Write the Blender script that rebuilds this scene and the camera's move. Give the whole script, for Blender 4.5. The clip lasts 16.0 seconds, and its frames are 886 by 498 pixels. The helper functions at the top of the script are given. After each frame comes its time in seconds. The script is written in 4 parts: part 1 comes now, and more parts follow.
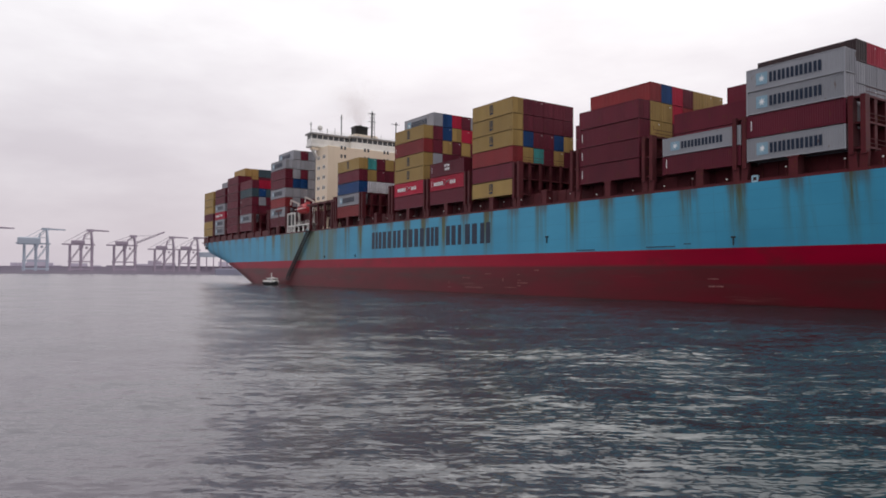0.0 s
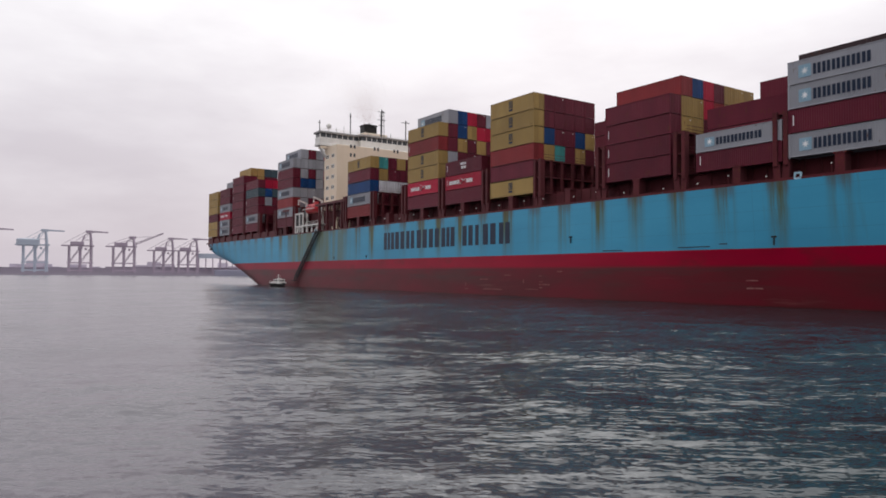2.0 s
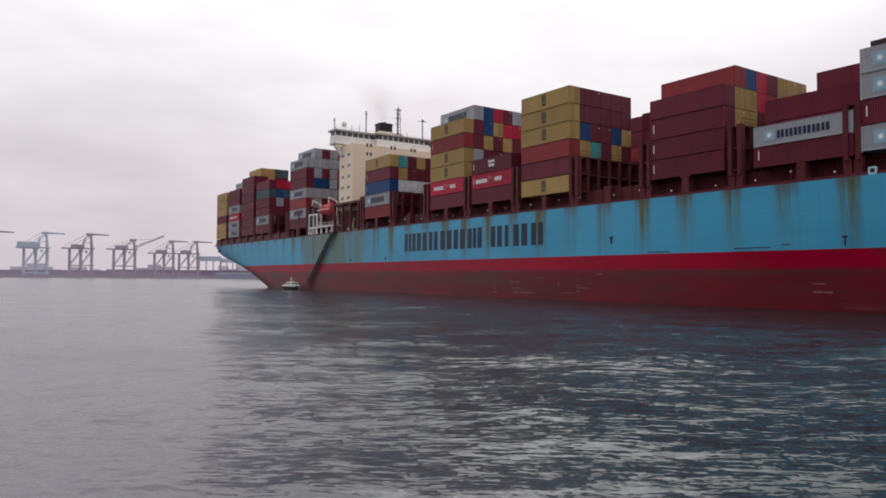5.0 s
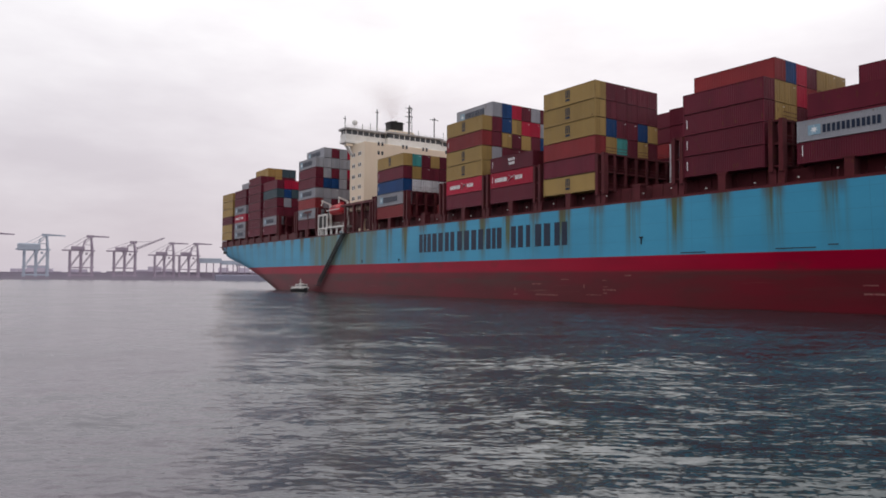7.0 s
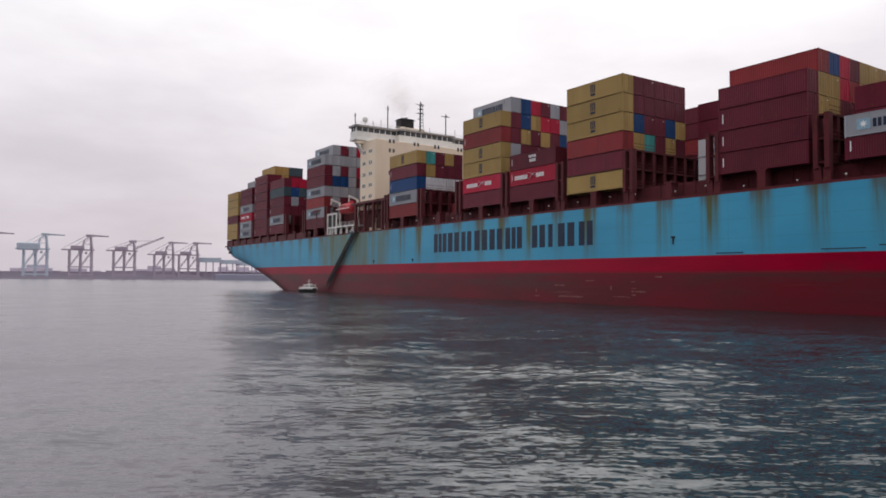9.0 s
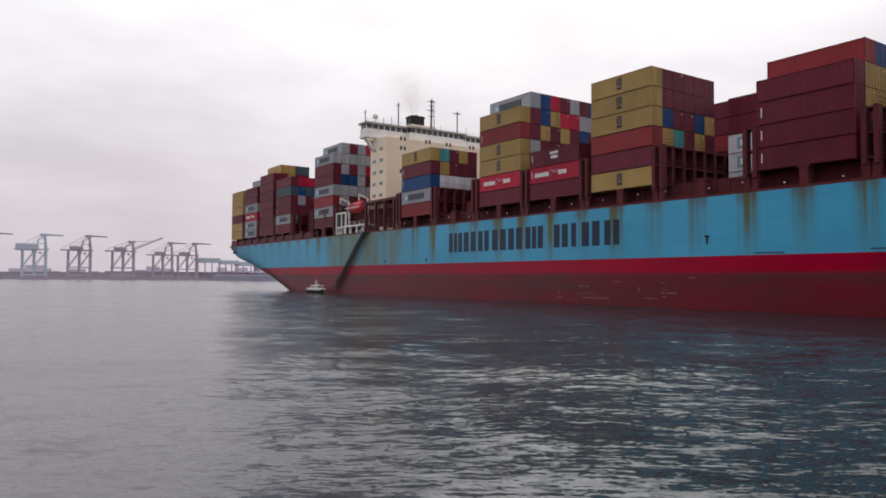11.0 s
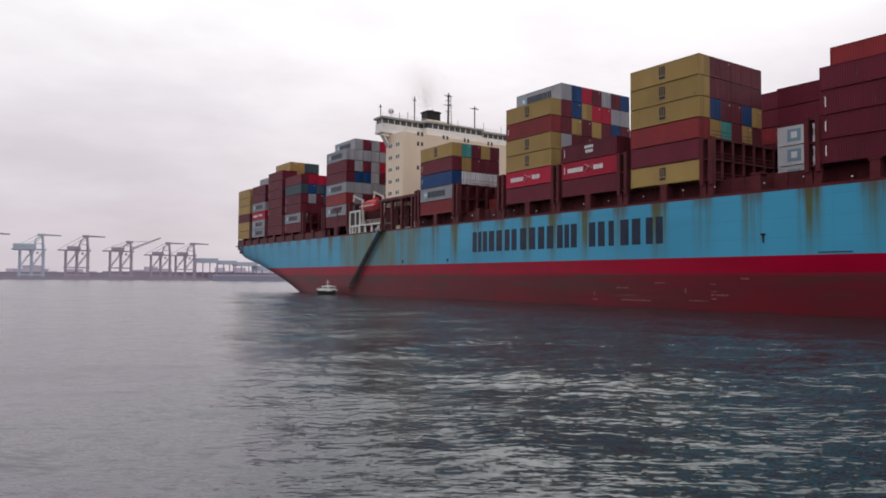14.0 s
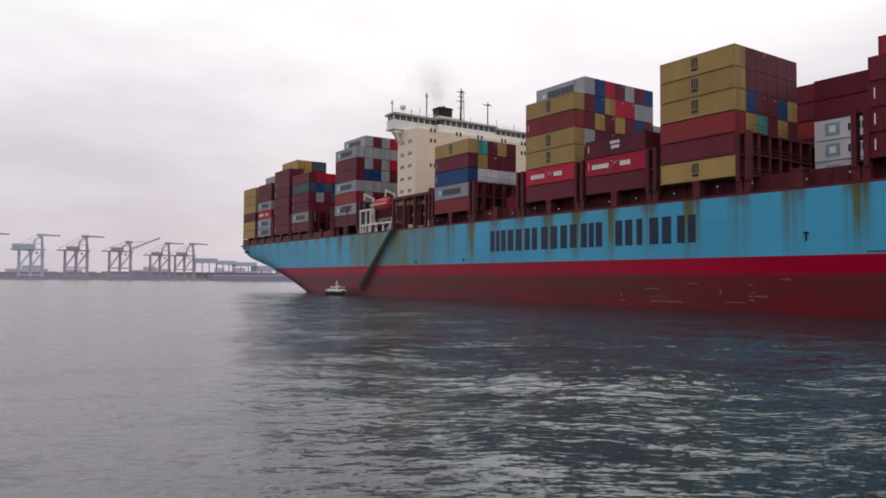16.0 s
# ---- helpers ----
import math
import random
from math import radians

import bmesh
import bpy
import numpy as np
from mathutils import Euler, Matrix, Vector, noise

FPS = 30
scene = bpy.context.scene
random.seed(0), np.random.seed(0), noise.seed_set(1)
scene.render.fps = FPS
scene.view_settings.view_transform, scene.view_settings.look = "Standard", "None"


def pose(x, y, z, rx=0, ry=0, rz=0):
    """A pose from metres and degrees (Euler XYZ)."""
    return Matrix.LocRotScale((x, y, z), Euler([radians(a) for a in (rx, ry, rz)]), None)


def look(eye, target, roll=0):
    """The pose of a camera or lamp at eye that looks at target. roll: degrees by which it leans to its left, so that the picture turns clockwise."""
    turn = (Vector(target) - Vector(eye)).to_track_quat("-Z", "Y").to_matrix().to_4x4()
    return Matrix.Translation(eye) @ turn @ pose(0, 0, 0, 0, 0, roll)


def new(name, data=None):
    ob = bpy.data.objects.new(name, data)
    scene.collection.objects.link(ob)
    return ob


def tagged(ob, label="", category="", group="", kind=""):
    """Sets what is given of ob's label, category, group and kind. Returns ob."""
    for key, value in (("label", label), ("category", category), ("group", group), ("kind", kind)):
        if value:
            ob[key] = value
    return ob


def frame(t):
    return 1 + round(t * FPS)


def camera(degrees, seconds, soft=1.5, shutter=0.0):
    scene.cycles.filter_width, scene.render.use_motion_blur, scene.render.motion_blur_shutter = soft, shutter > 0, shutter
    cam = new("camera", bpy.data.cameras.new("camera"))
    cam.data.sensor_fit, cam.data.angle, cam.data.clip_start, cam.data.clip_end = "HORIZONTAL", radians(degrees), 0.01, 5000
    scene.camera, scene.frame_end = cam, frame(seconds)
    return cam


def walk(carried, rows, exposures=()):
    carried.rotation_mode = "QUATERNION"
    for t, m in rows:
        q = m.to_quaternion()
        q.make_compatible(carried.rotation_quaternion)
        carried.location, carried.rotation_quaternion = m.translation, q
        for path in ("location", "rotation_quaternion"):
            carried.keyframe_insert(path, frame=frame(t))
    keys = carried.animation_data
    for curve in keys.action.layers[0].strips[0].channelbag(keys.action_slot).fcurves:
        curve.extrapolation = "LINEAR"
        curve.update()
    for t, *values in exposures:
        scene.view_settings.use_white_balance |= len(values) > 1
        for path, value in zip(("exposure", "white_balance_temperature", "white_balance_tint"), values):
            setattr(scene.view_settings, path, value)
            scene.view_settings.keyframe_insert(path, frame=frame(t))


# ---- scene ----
# A loaded container ship glides past a camera held on a small boat.
# World: x along the ship towards its bow, y away from the camera, z up from the water.
EYE = Vector((0.0, 0.0, 3.78))
SIDE = 81.33            # distance of the ship's near side at the start
ROLL = 0.41

cam = camera(63.3, 16.0, soft=1.75)


def aim(turn, tilt, heave):
    """The camera's pose: turned to its left and tilted up by so many degrees, lifted by the boat's slow heave."""
    a, b = radians(turn), radians(tilt)
    eye = EYE + Vector((0.0, 0.0, heave))
    way = Vector((-math.sin(a) * math.cos(b), math.cos(a) * math.cos(b), math.sin(b)))
    return look(eye, eye + way * 10, ROLL)


walk(cam, [(t, aim(a, b, h)) for t, a, b, h in (
    (0.0, 56.099, 1.989, -0.11), (1.0, 56.090, 2.020, -0.10), (2.0, 56.048, 2.088, -0.11), (3.0, 56.047, 2.182, -0.14),
    (4.0, 56.056, 2.240, -0.12), (5.2, 56.090, 2.318, -0.14), (6.5, 56.113, 2.415, -0.18), (7.0, 56.102, 2.468, -0.23),
    (8.0, 56.120, 2.453, -0.12), (9.0, 56.073, 2.400, 0.08), (10.2, 56.024, 2.418, 0.11), (11.5, 55.970, 2.443, 0.14),
    (12.5, 55.885, 2.441, 0.16), (13.5, 55.851, 2.447, 0.21), (14.5, 55.832, 2.436, 0.26), (15.3, 55.806, 2.441, 0.28),
    (16.0, 55.797, 2.449, 0.28))],
     exposures=((0.0, 0.0), (16.0, 0.0)))


def sailed(t):
    """The ship's way from its place at the start, after t seconds."""
    s = t / 16.0
    way = Vector((42.044 * s + 2.295 * s * s - 1.083 * s ** 3, 3.94 * s - 0.938 * s * s, 0.0))
    pivot = Vector((-120.0, SIDE, 0.0))
    return Matrix.Translation(way + pivot) @ Matrix.Rotation(radians(-0.0677 * s), 4, "Z") @ Matrix.Translation(-pivot)


STOPS = (0.0, 4.0, 8.0, 12.0, 16.0)

# ---- light: a bright overcast afternoon, the glow behind the ship ----
SUN_TURN, SUN_HEIGHT = -48.0, 43.0
world = bpy.data.worlds.new("overcast_sky")
scene.world = world
world.use_nodes = True
wn, wl = world.node_tree.nodes, world.node_tree.links
wn.clear()
w_out, w_bg = wn.new("ShaderNodeOutputWorld"), wn.new("ShaderNodeBackground")
w_sky = wn.new("ShaderNodeTexSky")
w_sky.sky_type, w_sky.sun_disc = "NISHITA", False
w_sky.sun_elevation, w_sky.sun_rotation = radians(SUN_HEIGHT), radians(SUN_TURN)
w_sky.air_density, w_sky.dust_density = 1.0, 4.0
w_co = wn.new("ShaderNodeTexCoord")
w_map = wn.new("ShaderNodeMapping")
w_map.inputs["Scale"].default_value = (1.0, 1.0, 3.2)
w_noise = wn.new("ShaderNodeTexNoise")
w_noise.inputs["Scale"].default_value, w_noise.inputs["Detail"].default_value = 3.4, 7.0
w_noise.inputs["Roughness"].default_value = 0.52
w_ramp = wn.new("ShaderNodeValToRGB")
w_ramp.color_ramp.elements[0].position, w_ramp.color_ramp.elements[0].color = 0.36, (7.95, 7.72, 7.92, 1)
w_ramp.color_ramp.elements[1].position, w_ramp.color_ramp.elements[1].color = 0.62, (9.4, 9.3, 9.35, 1)
# a broad lift of the cloud's brightness towards the hidden sun
w_dot = wn.new("ShaderNodeVectorMath")
w_dot.operation = "DOT_PRODUCT"
w_dot.inputs[1].default_value = (math.sin(radians(SUN_TURN)) * math.cos(radians(SUN_HEIGHT)),
                                 math.cos(radians(SUN_TURN)) * math.cos(radians(SUN_HEIGHT)), math.sin(radians(SUN_HEIGHT)))
w_lift = wn.new("ShaderNodeMapRange")
w_lift.interpolation_type = "SMOOTHSTEP"
w_lift.inputs["From Min"].default_value, w_lift.inputs["From Max"].default_value = 0.2, 0.95
w_lift.inputs["To Min"].default_value, w_lift.inputs["To Max"].default_value = 0.90, 1.02
w_mul = wn.new("ShaderNodeVectorMath")
w_mul.operation = "SCALE"
w_xyz = wn.new("ShaderNodeSeparateXYZ")
w_up = wn.new("ShaderNodeMapRange")
w_up.inputs["From Min"].default_value, w_up.inputs["From Max"].default_value = 0.0, 1.0
w_up.inputs["To Min"].default_value, w_up.inputs["To Max"].default_value = 0.80, 2.05
w_up.interpolation_type = "SMOOTHSTEP"
w_both = wn.new("ShaderNodeMath")
w_both.operation = "MULTIPLY"
w_mix = wn.new("ShaderNodeMix")
w_mix.data_type = "RGBA"
w_mix.inputs["Factor"].default_value = 0.93
wl.new(w_co.outputs["Generated"], w_map.inputs["Vector"])
wl.new(w_map.outputs["Vector"], w_noise.inputs["Vector"])
wl.new(w_noise.outputs["Fac"], w_ramp.inputs["Fac"])
wl.new(w_co.outputs["Generated"], w_dot.inputs[0])
wl.new(w_dot.outputs["Value"], w_lift.inputs["Value"])
w_tint = wn.new("ShaderNodeValToRGB")
w_tint.color_ramp.elements[0].color, w_tint.color_ramp.elements[1].color = (1.0, 0.92, 1.0, 1), (1, 1, 1.005, 1)
w_tint.color_ramp.elements[1].position = 0.4
w_warm = wn.new("ShaderNodeVectorMath")
w_warm.operation = "MULTIPLY"
wl.new(w_xyz.outputs["Z"], w_tint.inputs["Fac"])
wl.new(w_ramp.outputs["Color"], w_warm.inputs[0])
wl.new(w_tint.outputs["Color"], w_warm.inputs[1])
wl.new(w_warm.outputs["Vector"], w_mul.inputs[0])
wl.new(w_co.outputs["Generated"], w_xyz.inputs["Vector"])
wl.new(w_xyz.outputs["Z"], w_up.inputs["Value"])
wl.new(w_up.outputs["Result"], w_both.inputs[0])
wl.new(w_lift.outputs["Result"], w_both.inputs[1])
wl.new(w_both.outputs[0], w_mul.inputs["Scale"])
wl.new(w_sky.outputs["Color"], w_mix.inputs[6])
wl.new(w_mul.outputs["Vector"], w_mix.inputs[7])
wl.new(w_mix.outputs[2], w_bg.inputs["Color"])
w_bg.inputs["Strength"].default_value = 0.1
wl.new(w_bg.outputs["Background"], w_out.inputs["Surface"])

sun_data = bpy.data.lights.new("sun", "SUN")
sun_data.energy, sun_data.angle, sun_data.color = 0.42, radians(34), (1.0, 0.96, 0.97)
sun = new("sun", sun_data)
sun.matrix_world = look((0, 0, 300), Vector((0, 0, 300)) - 100 * Vector(w_dot.inputs[1].default_value))


# ---- materials ----
def weathered_gloss(n, k, b, most):
    """Chalky paint: hardly any gloss face on, a sheen at grazing angles."""
    lw, rg = n.new("ShaderNodeLayerWeight"), n.new("ShaderNodeMapRange")
    lw.inputs["Blend"].default_value = 0.5
    rg.inputs["From Min"].default_value, rg.inputs["From Max"].default_value = 0.12, 0.7
    rg.inputs["To Min"].default_value, rg.inputs["To Max"].default_value = 0.04, most
    k.new(lw.outputs["Facing"], rg.inputs["Value"])
    k.new(rg.outputs["Result"], b.inputs["Specular IOR Level"])


def material(name, colour, second=None, rough=0.6, metal=0.0, scale=1.5, bump=0.15, fine=14.0, spread=0.5, stretch=(1, 1, 1),
             rust=0.0, vary=0.0):
    """Paint or surface with two scales of variation, fine relief, rust blotches and a shift from object to object."""
    m = bpy.data.materials.new(name)
    m.use_nodes = True
    n, k = m.node_tree.nodes, m.node_tree.links
    b = n["Principled BSDF"]
    b.inputs["Metallic"].default_value = metal
    if rough > 0.3:
        weathered_gloss(n, k, b, 0.55)
    co, mp = n.new("ShaderNodeTexCoord"), n.new("ShaderNodeMapping")
    mp.inputs["Scale"].default_value = stretch
    k.new(co.outputs["Object"], mp.inputs["Vector"])
    info = n.new("ShaderNodeObjectInfo")
    shift = n.new("ShaderNodeVectorMath")
    shift.operation = "MULTIPLY_ADD"
    shift.inputs[1].default_value = (37.0, 19.0, 53.0)
    k.new(info.outputs["Random"], shift.inputs[0])
    k.new(mp.outputs["Vector"], shift.inputs[2])
    big, small = n.new("ShaderNodeTexNoise"), n.new("ShaderNodeTexNoise")
    for tex, size, detail in ((big, scale, 6.0), (small, fine, 4.0)):
        tex.inputs["Scale"].default_value, tex.inputs["Detail"].default_value = size, detail
        k.new(shift.outputs["Vector"], tex.inputs["Vector"])
    second = second or tuple(c * 0.72 for c in colour)
    mix = n.new("ShaderNodeMix")
    mix.data_type = "RGBA"
    mix.inputs[6].default_value, mix.inputs[7].default_value = (*colour, 1), (*second, 1)
    rng = n.new("ShaderNodeMapRange")
    rng.inputs["From Min"].default_value, rng.inputs["From Max"].default_value = 0.5 - spread / 2, 0.5 + spread / 2
    k.new(big.outputs["Fac"], rng.inputs["Value"])
    k.new(rng.outputs["Result"], mix.inputs["Factor"])
    last = mix.outputs[2]
    if rust:
        rmap = n.new("ShaderNodeMapRange")
        rmap.inputs["From Min"].default_value, rmap.inputs["From Max"].default_value = 0.72 - rust * 0.3, 0.80 - rust * 0.2
        k.new(small.outputs["Fac"], rmap.inputs["Value"])
        rmix = n.new("ShaderNodeMix")
        rmix.data_type = "RGBA"
        rmix.inputs[7].default_value = (0.11, 0.045, 0.02, 1)
        k.new(rmap.outputs["Result"], rmix.inputs["Factor"])
        k.new(last, rmix.inputs[6])
        last = rmix.outputs[2]
    hsv = n.new("ShaderNodeHueSaturation")
    vr = n.new("ShaderNodeMapRange")
    vr.inputs["To Min"].default_value, vr.inputs["To Max"].default_value = 1.0 - vary, 1.0 + vary
    k.new(info.outputs["Random"], vr.inputs["Value"])
    k.new(vr.outputs["Result"], hsv.inputs["Value"])
    k.new(last, hsv.inputs["Color"])
    k.new(hsv.outputs["Color"], b.inputs["Base Color"])
    rr = n.new("ShaderNodeMapRange")
    rr.inputs["To Min"].default_value, rr.inputs["To Max"].default_value = max(rough - 0.12, 0.02), min(rough + 0.12, 1.0)
    k.new(small.outputs["Fac"], rr.inputs["Value"])
    k.new(rr.outputs["Result"], b.inputs["Roughness"])
    bp = n.new("ShaderNodeBump")
    bp.inputs["Strength"].default_value, bp.inputs["Distance"].default_value = bump, 0.03
    k.new(small.outputs["Fac"], bp.inputs["Height"])
    k.new(bp.outputs["Normal"], b.inputs["Normal"])
    return m


def box_paint(name, colour, second=None, rust=0.25):
    return material(name, colour, second, rough=0.55, scale=0.35, fine=2.2, bump=0.1, stretch=(1, 1, 0.35), rust=rust, vary=0.14)


PAINT = {
    "M": box_paint("maroon_container_paint", (0.132, 0.020, 0.035), (0.092, 0.016, 0.028)),
    "Y": box_paint("mustard_container_paint", (0.35, 0.236, 0.084), (0.275, 0.182, 0.07), 0.15),
    "G": box_paint("grey_container_paint", (0.30, 0.305, 0.335), (0.24, 0.245, 0.275), 0.16),
    "W": box_paint("white_container_paint", (0.66, 0.67, 0.70), (0.52, 0.53, 0.56), 0.15),
    "O": box_paint("brick_orange_container_paint", (0.23, 0.030, 0.034), (0.17, 0.026, 0.03)),
    "R": box_paint("bright_red_container_paint", (0.38, 0.016, 0.045), (0.30, 0.015, 0.038), 0.12),
    "B": box_paint("blue_container_paint", (0.014, 0.055, 0.17), (0.012, 0.042, 0.125)),
    "T": box_paint("teal_container_paint", (0.06, 0.27, 0.26), (0.045, 0.2, 0.2)),
    "P": box_paint("slate_container_paint", (0.055, 0.085, 0.10), (0.04, 0.065, 0.08)),
    "D": box_paint("dark_brown_container_paint", (0.05, 0.032, 0.035), (0.035, 0.026, 0.028)),
}
COLOUR = {"M": "maroon", "Y": "mustard yellow", "G": "pale grey", "W": "white", "O": "brick orange", "R": "bright red",
          "B": "dark blue", "T": "teal", "D": "dark brown", "P": "slate grey"}
RED_STEEL = material("oxide_red_steel", (0.112, 0.024, 0.03), (0.07, 0.018, 0.022), rough=0.7, scale=0.4, fine=3.0, rust=0.35)
CREAM = material("cream_house_paint", (0.75, 0.625, 0.485), (0.65, 0.535, 0.41), rough=0.5, scale=0.25, fine=3.0, stretch=(1, 1, 0.3), rust=0.05)
WHITE = material("white_steel_paint", (0.74, 0.73, 0.71), (0.6, 0.58, 0.55), rough=0.45, scale=0.6, fine=5.0, rust=0.08)
DARK_GLASS = material("dark_window_glass", (0.055, 0.06, 0.068), rough=0.15, bump=0.02)
BLACK = material("sooty_black_paint", (0.02, 0.02, 0.022), (0.035, 0.033, 0.033), rough=0.7, scale=0.7)
NAVY = material("navy_lettering_paint", (0.018, 0.026, 0.05), (0.03, 0.04, 0.065), rough=0.5, scale=0.5, fine=4.0)
SKY_BLUE = material("sky_blue_emblem_paint", (0.25, 0.37, 0.46), (0.2, 0.32, 0.41), rough=0.5)
EMBLEM_WHITE = material("white_emblem_paint", (0.78, 0.79, 0.8), (0.66, 0.67, 0.68), rough=0.5)
ORANGE = material("orange_lifeboat_fibreglass", (0.5, 0.046, 0.055), (0.42, 0.04, 0.048), rough=0.4, scale=0.8)
GALVANISED = material("weathered_galvanised_steel", (0.35, 0.34, 0.33), (0.22, 0.2, 0.19), rough=0.55, metal=0.4, scale=1.0)
RUBBER = material("black_rubber", (0.018, 0.018, 0.02), (0.03, 0.03, 0.03), rough=0.85)
ROOF_GREY = material("grey_roof_paint", (0.34, 0.33, 0.33), (0.26, 0.25, 0.25), rough=0.6, scale=0.5, fine=4.0, rust=0.1)
DECK = material("dark_red_deck_paint", (0.06, 0.02, 0.02), (0.04, 0.016, 0.016), rough=0.8, scale=0.4, rust=0.3)
MESH_GREY = material("dark_grey_netting", (0.055, 0.055, 0.058), (0.035, 0.035, 0.038), rough=0.9)


def hull_material():
    """Pale blue topsides with rust runs under the deck edge, a bright red boot stripe and duller red antifouling."""
    m = bpy.data.materials.new("ship_side_paint")
    m.use_nodes = True
    n, k = m.node_tree.nodes, m.node_tree.links
    b = n["Principled BSDF"]
    co = n.new("ShaderNodeTexCoord")
    xyz = n.new("ShaderNodeSeparateXYZ")
    k.new(co.outputs["Object"], xyz.inputs["Vector"])

    def math_node(op, a, c=None, clamp=False):
        q = n.new("ShaderNodeMath")
        q.operation, q.use_clamp = op, clamp
        for i, v in enumerate((a, c)):
            if v is None:
                continue
            if isinstance(v, (int, float)):
                q.inputs[i].default_value = v
            else:
                k.new(v, q.inputs[i])
        return q.outputs[0]

    def noise_node(stretch, detail=5.0, rough=0.55):
        mp, tx = n.new("ShaderNodeMapping"), n.new("ShaderNodeTexNoise")
        mp.inputs["Scale"].default_value = stretch
        tx.inputs["Scale"].default_value, tx.inputs["Detail"].default_value = 1.0, detail
        tx.inputs["Roughness"].default_value = rough
        k.new(co.outputs["Object"], mp.inputs["Vector"])
        k.new(mp.outputs["Vector"], tx.inputs["Vector"])
        return tx.outputs["Fac"]

    def blend(fac, a, c):
        q = n.new("ShaderNodeMix")
        q.data_type = "RGBA"
        k.new(fac, q.inputs["Factor"])
        for i, v in ((6, a), (7, c)):
            if isinstance(v, tuple):
                q.inputs[i].default_value = (*v, 1)
            else:
                k.new(v, q.inputs[i])
        return q.outputs[2]

    def ramp(v, lo, hi):
        q = n.new("ShaderNodeMapRange")
        q.interpolation_type = "SMOOTHSTEP"
        q.inputs["From Min"].default_value, q.inputs["From Max"].default_value = lo, hi
        k.new(v, q.inputs["Value"])
        return q.outputs["Result"]

    x, z = xyz.outputs["X"], xyz.outputs["Z"]
    cloud = noise_node((0.05, 0.05, 0.14))
    blue = blend(ramp(cloud, 0.3, 0.7), (0.066, 0.325, 0.51), (0.055, 0.28, 0.45))
    # plate seams
    row = math_node("FRACT", math_node("DIVIDE", math_node("ADD", z, 0.35), 2.45))
    seam = math_node("LESS_THAN", row, 0.022)
    col = math_node("FRACT", math_node("DIVIDE", x, 11.6))
    seam = math_node("MAXIMUM", seam, math_node("LESS_THAN", col, 0.006))
    blue = blend(math_node("MULTIPLY", seam, 0.4), blue, (0.06, 0.2, 0.3))
    # rust runs: where the bays' posts stand, and scattered thin ones
    bay = math_node("FRACT", math_node("DIVIDE", math_node("ADD", x, 84.0 + 3.675 + 7.35 * 80), 7.35))
    near = ramp(math_node("ABSOLUTE", math_node("SUBTRACT", bay, 0.5)), 0.30, 0.03)
    worst = ramp(noise_node((0.11, 0.05, 0.004), 1.0), 0.36, 0.62)
    runs = ramp(noise_node((0.75, 0.3, 0.022), 5.0, 0.62), 0.36, 0.66)
    thin = noise_node((2.6, 0.3, 0.03), 3.0, 0.5)
    stray = ramp(noise_node((0.5, 0.3, 0.014), 4.0, 0.6), 0.60, 0.74)
    down = math_node("ADD", ramp(math_node("ADD", z, math_node("MULTIPLY", thin, 3.0)), 6.6, 16.4), 0.12)
    f = math_node("MULTIPLY", math_node("MULTIPLY", near, runs), math_node("ADD", 0.55, worst))
    f = math_node("ADD", f, math_node("MULTIPLY", stray, 0.35))
    f = math_node("MULTIPLY", f, math_node("MULTIPLY", down, 1.05), True)
    f = math_node("MULTIPLY", f, math_node("ADD", 0.3, math_node("MULTIPLY", ramp(x, -252.0, -218.0), 0.7)))
    blue = blend(f, blue, (0.094, 0.118, 0.062))
    top = math_node("MULTIPLY", ramp(math_node("ADD", z, math_node("MULTIPLY", thin, 2.4)), 14.4, 16.8), ramp(near, 0.05, 0.6), True)
    blue = blend(math_node("MULTIPLY", top, 0.6), blue, (0.095, 0.062, 0.034))
    # a broad run of rusty water below the boats and the house
    broad = math_node("MULTIPLY", ramp(x, -213.0, -204.0), ramp(x, -162.0, -180.0))
    broad = math_node("MULTIPLY", broad, ramp(noise_node((0.22, 0.2, 0.02), 4.0, 0.6), 0.26, 0.58))
    broad = math_node("MULTIPLY", broad, math_node("ADD", 0.5, math_node("MULTIPLY", thin, 0.7)), True)
    blue = blend(broad, blue, (0.125, 0.15, 0.085))
    # underwater paint
    scrape = noise_node((0.05, 0.05, 0.9), 8.0, 0.65)
    patch = noise_node((0.09, 0.1, 0.25), 5.0)
    low = blend(ramp(patch, 0.3, 0.7), (0.138, 0.012, 0.022), (0.098, 0.017, 0.022))
    low = blend(math_node("MULTIPLY", ramp(scrape, 0.60, 0.74), 0.45), low, (0.20, 0.085, 0.08))
    worn = math_node("MULTIPLY", ramp(noise_node((0.045, 0.05, 0.5), 6.0, 0.65), 0.44, 0.66), ramp(z, 1.2, 3.6))
    low = blend(math_node("MULTIPLY", worn, 0.6), low, (0.062, 0.036, 0.034))
    boot = blend(ramp(patch, 0.3, 0.7), (0.30, 0.001, 0.024), (0.25, 0.001, 0.021))
    smudge = ramp(noise_node((0.11, 0.05, 0.22), 6.0, 0.6), 0.54, 0.72)
    boot = blend(math_node("MULTIPLY", smudge, 0.5), boot, (0.10, 0.016, 0.02))
    edge = math_node("ADD", z, math_node("MULTIPLY", math_node("SUBTRACT", scrape, 0.5), 0.5))
    red = blend(ramp(edge, 4.75, 5.45), low, boot)
    paint = blend(ramp(z, 7.27, 7.33), red, blue)
    wet = ramp(z, 0.3, 0.05)
    paint = blend(math_node("MULTIPLY", wet, 0.4), paint, (0.03, 0.02, 0.018))
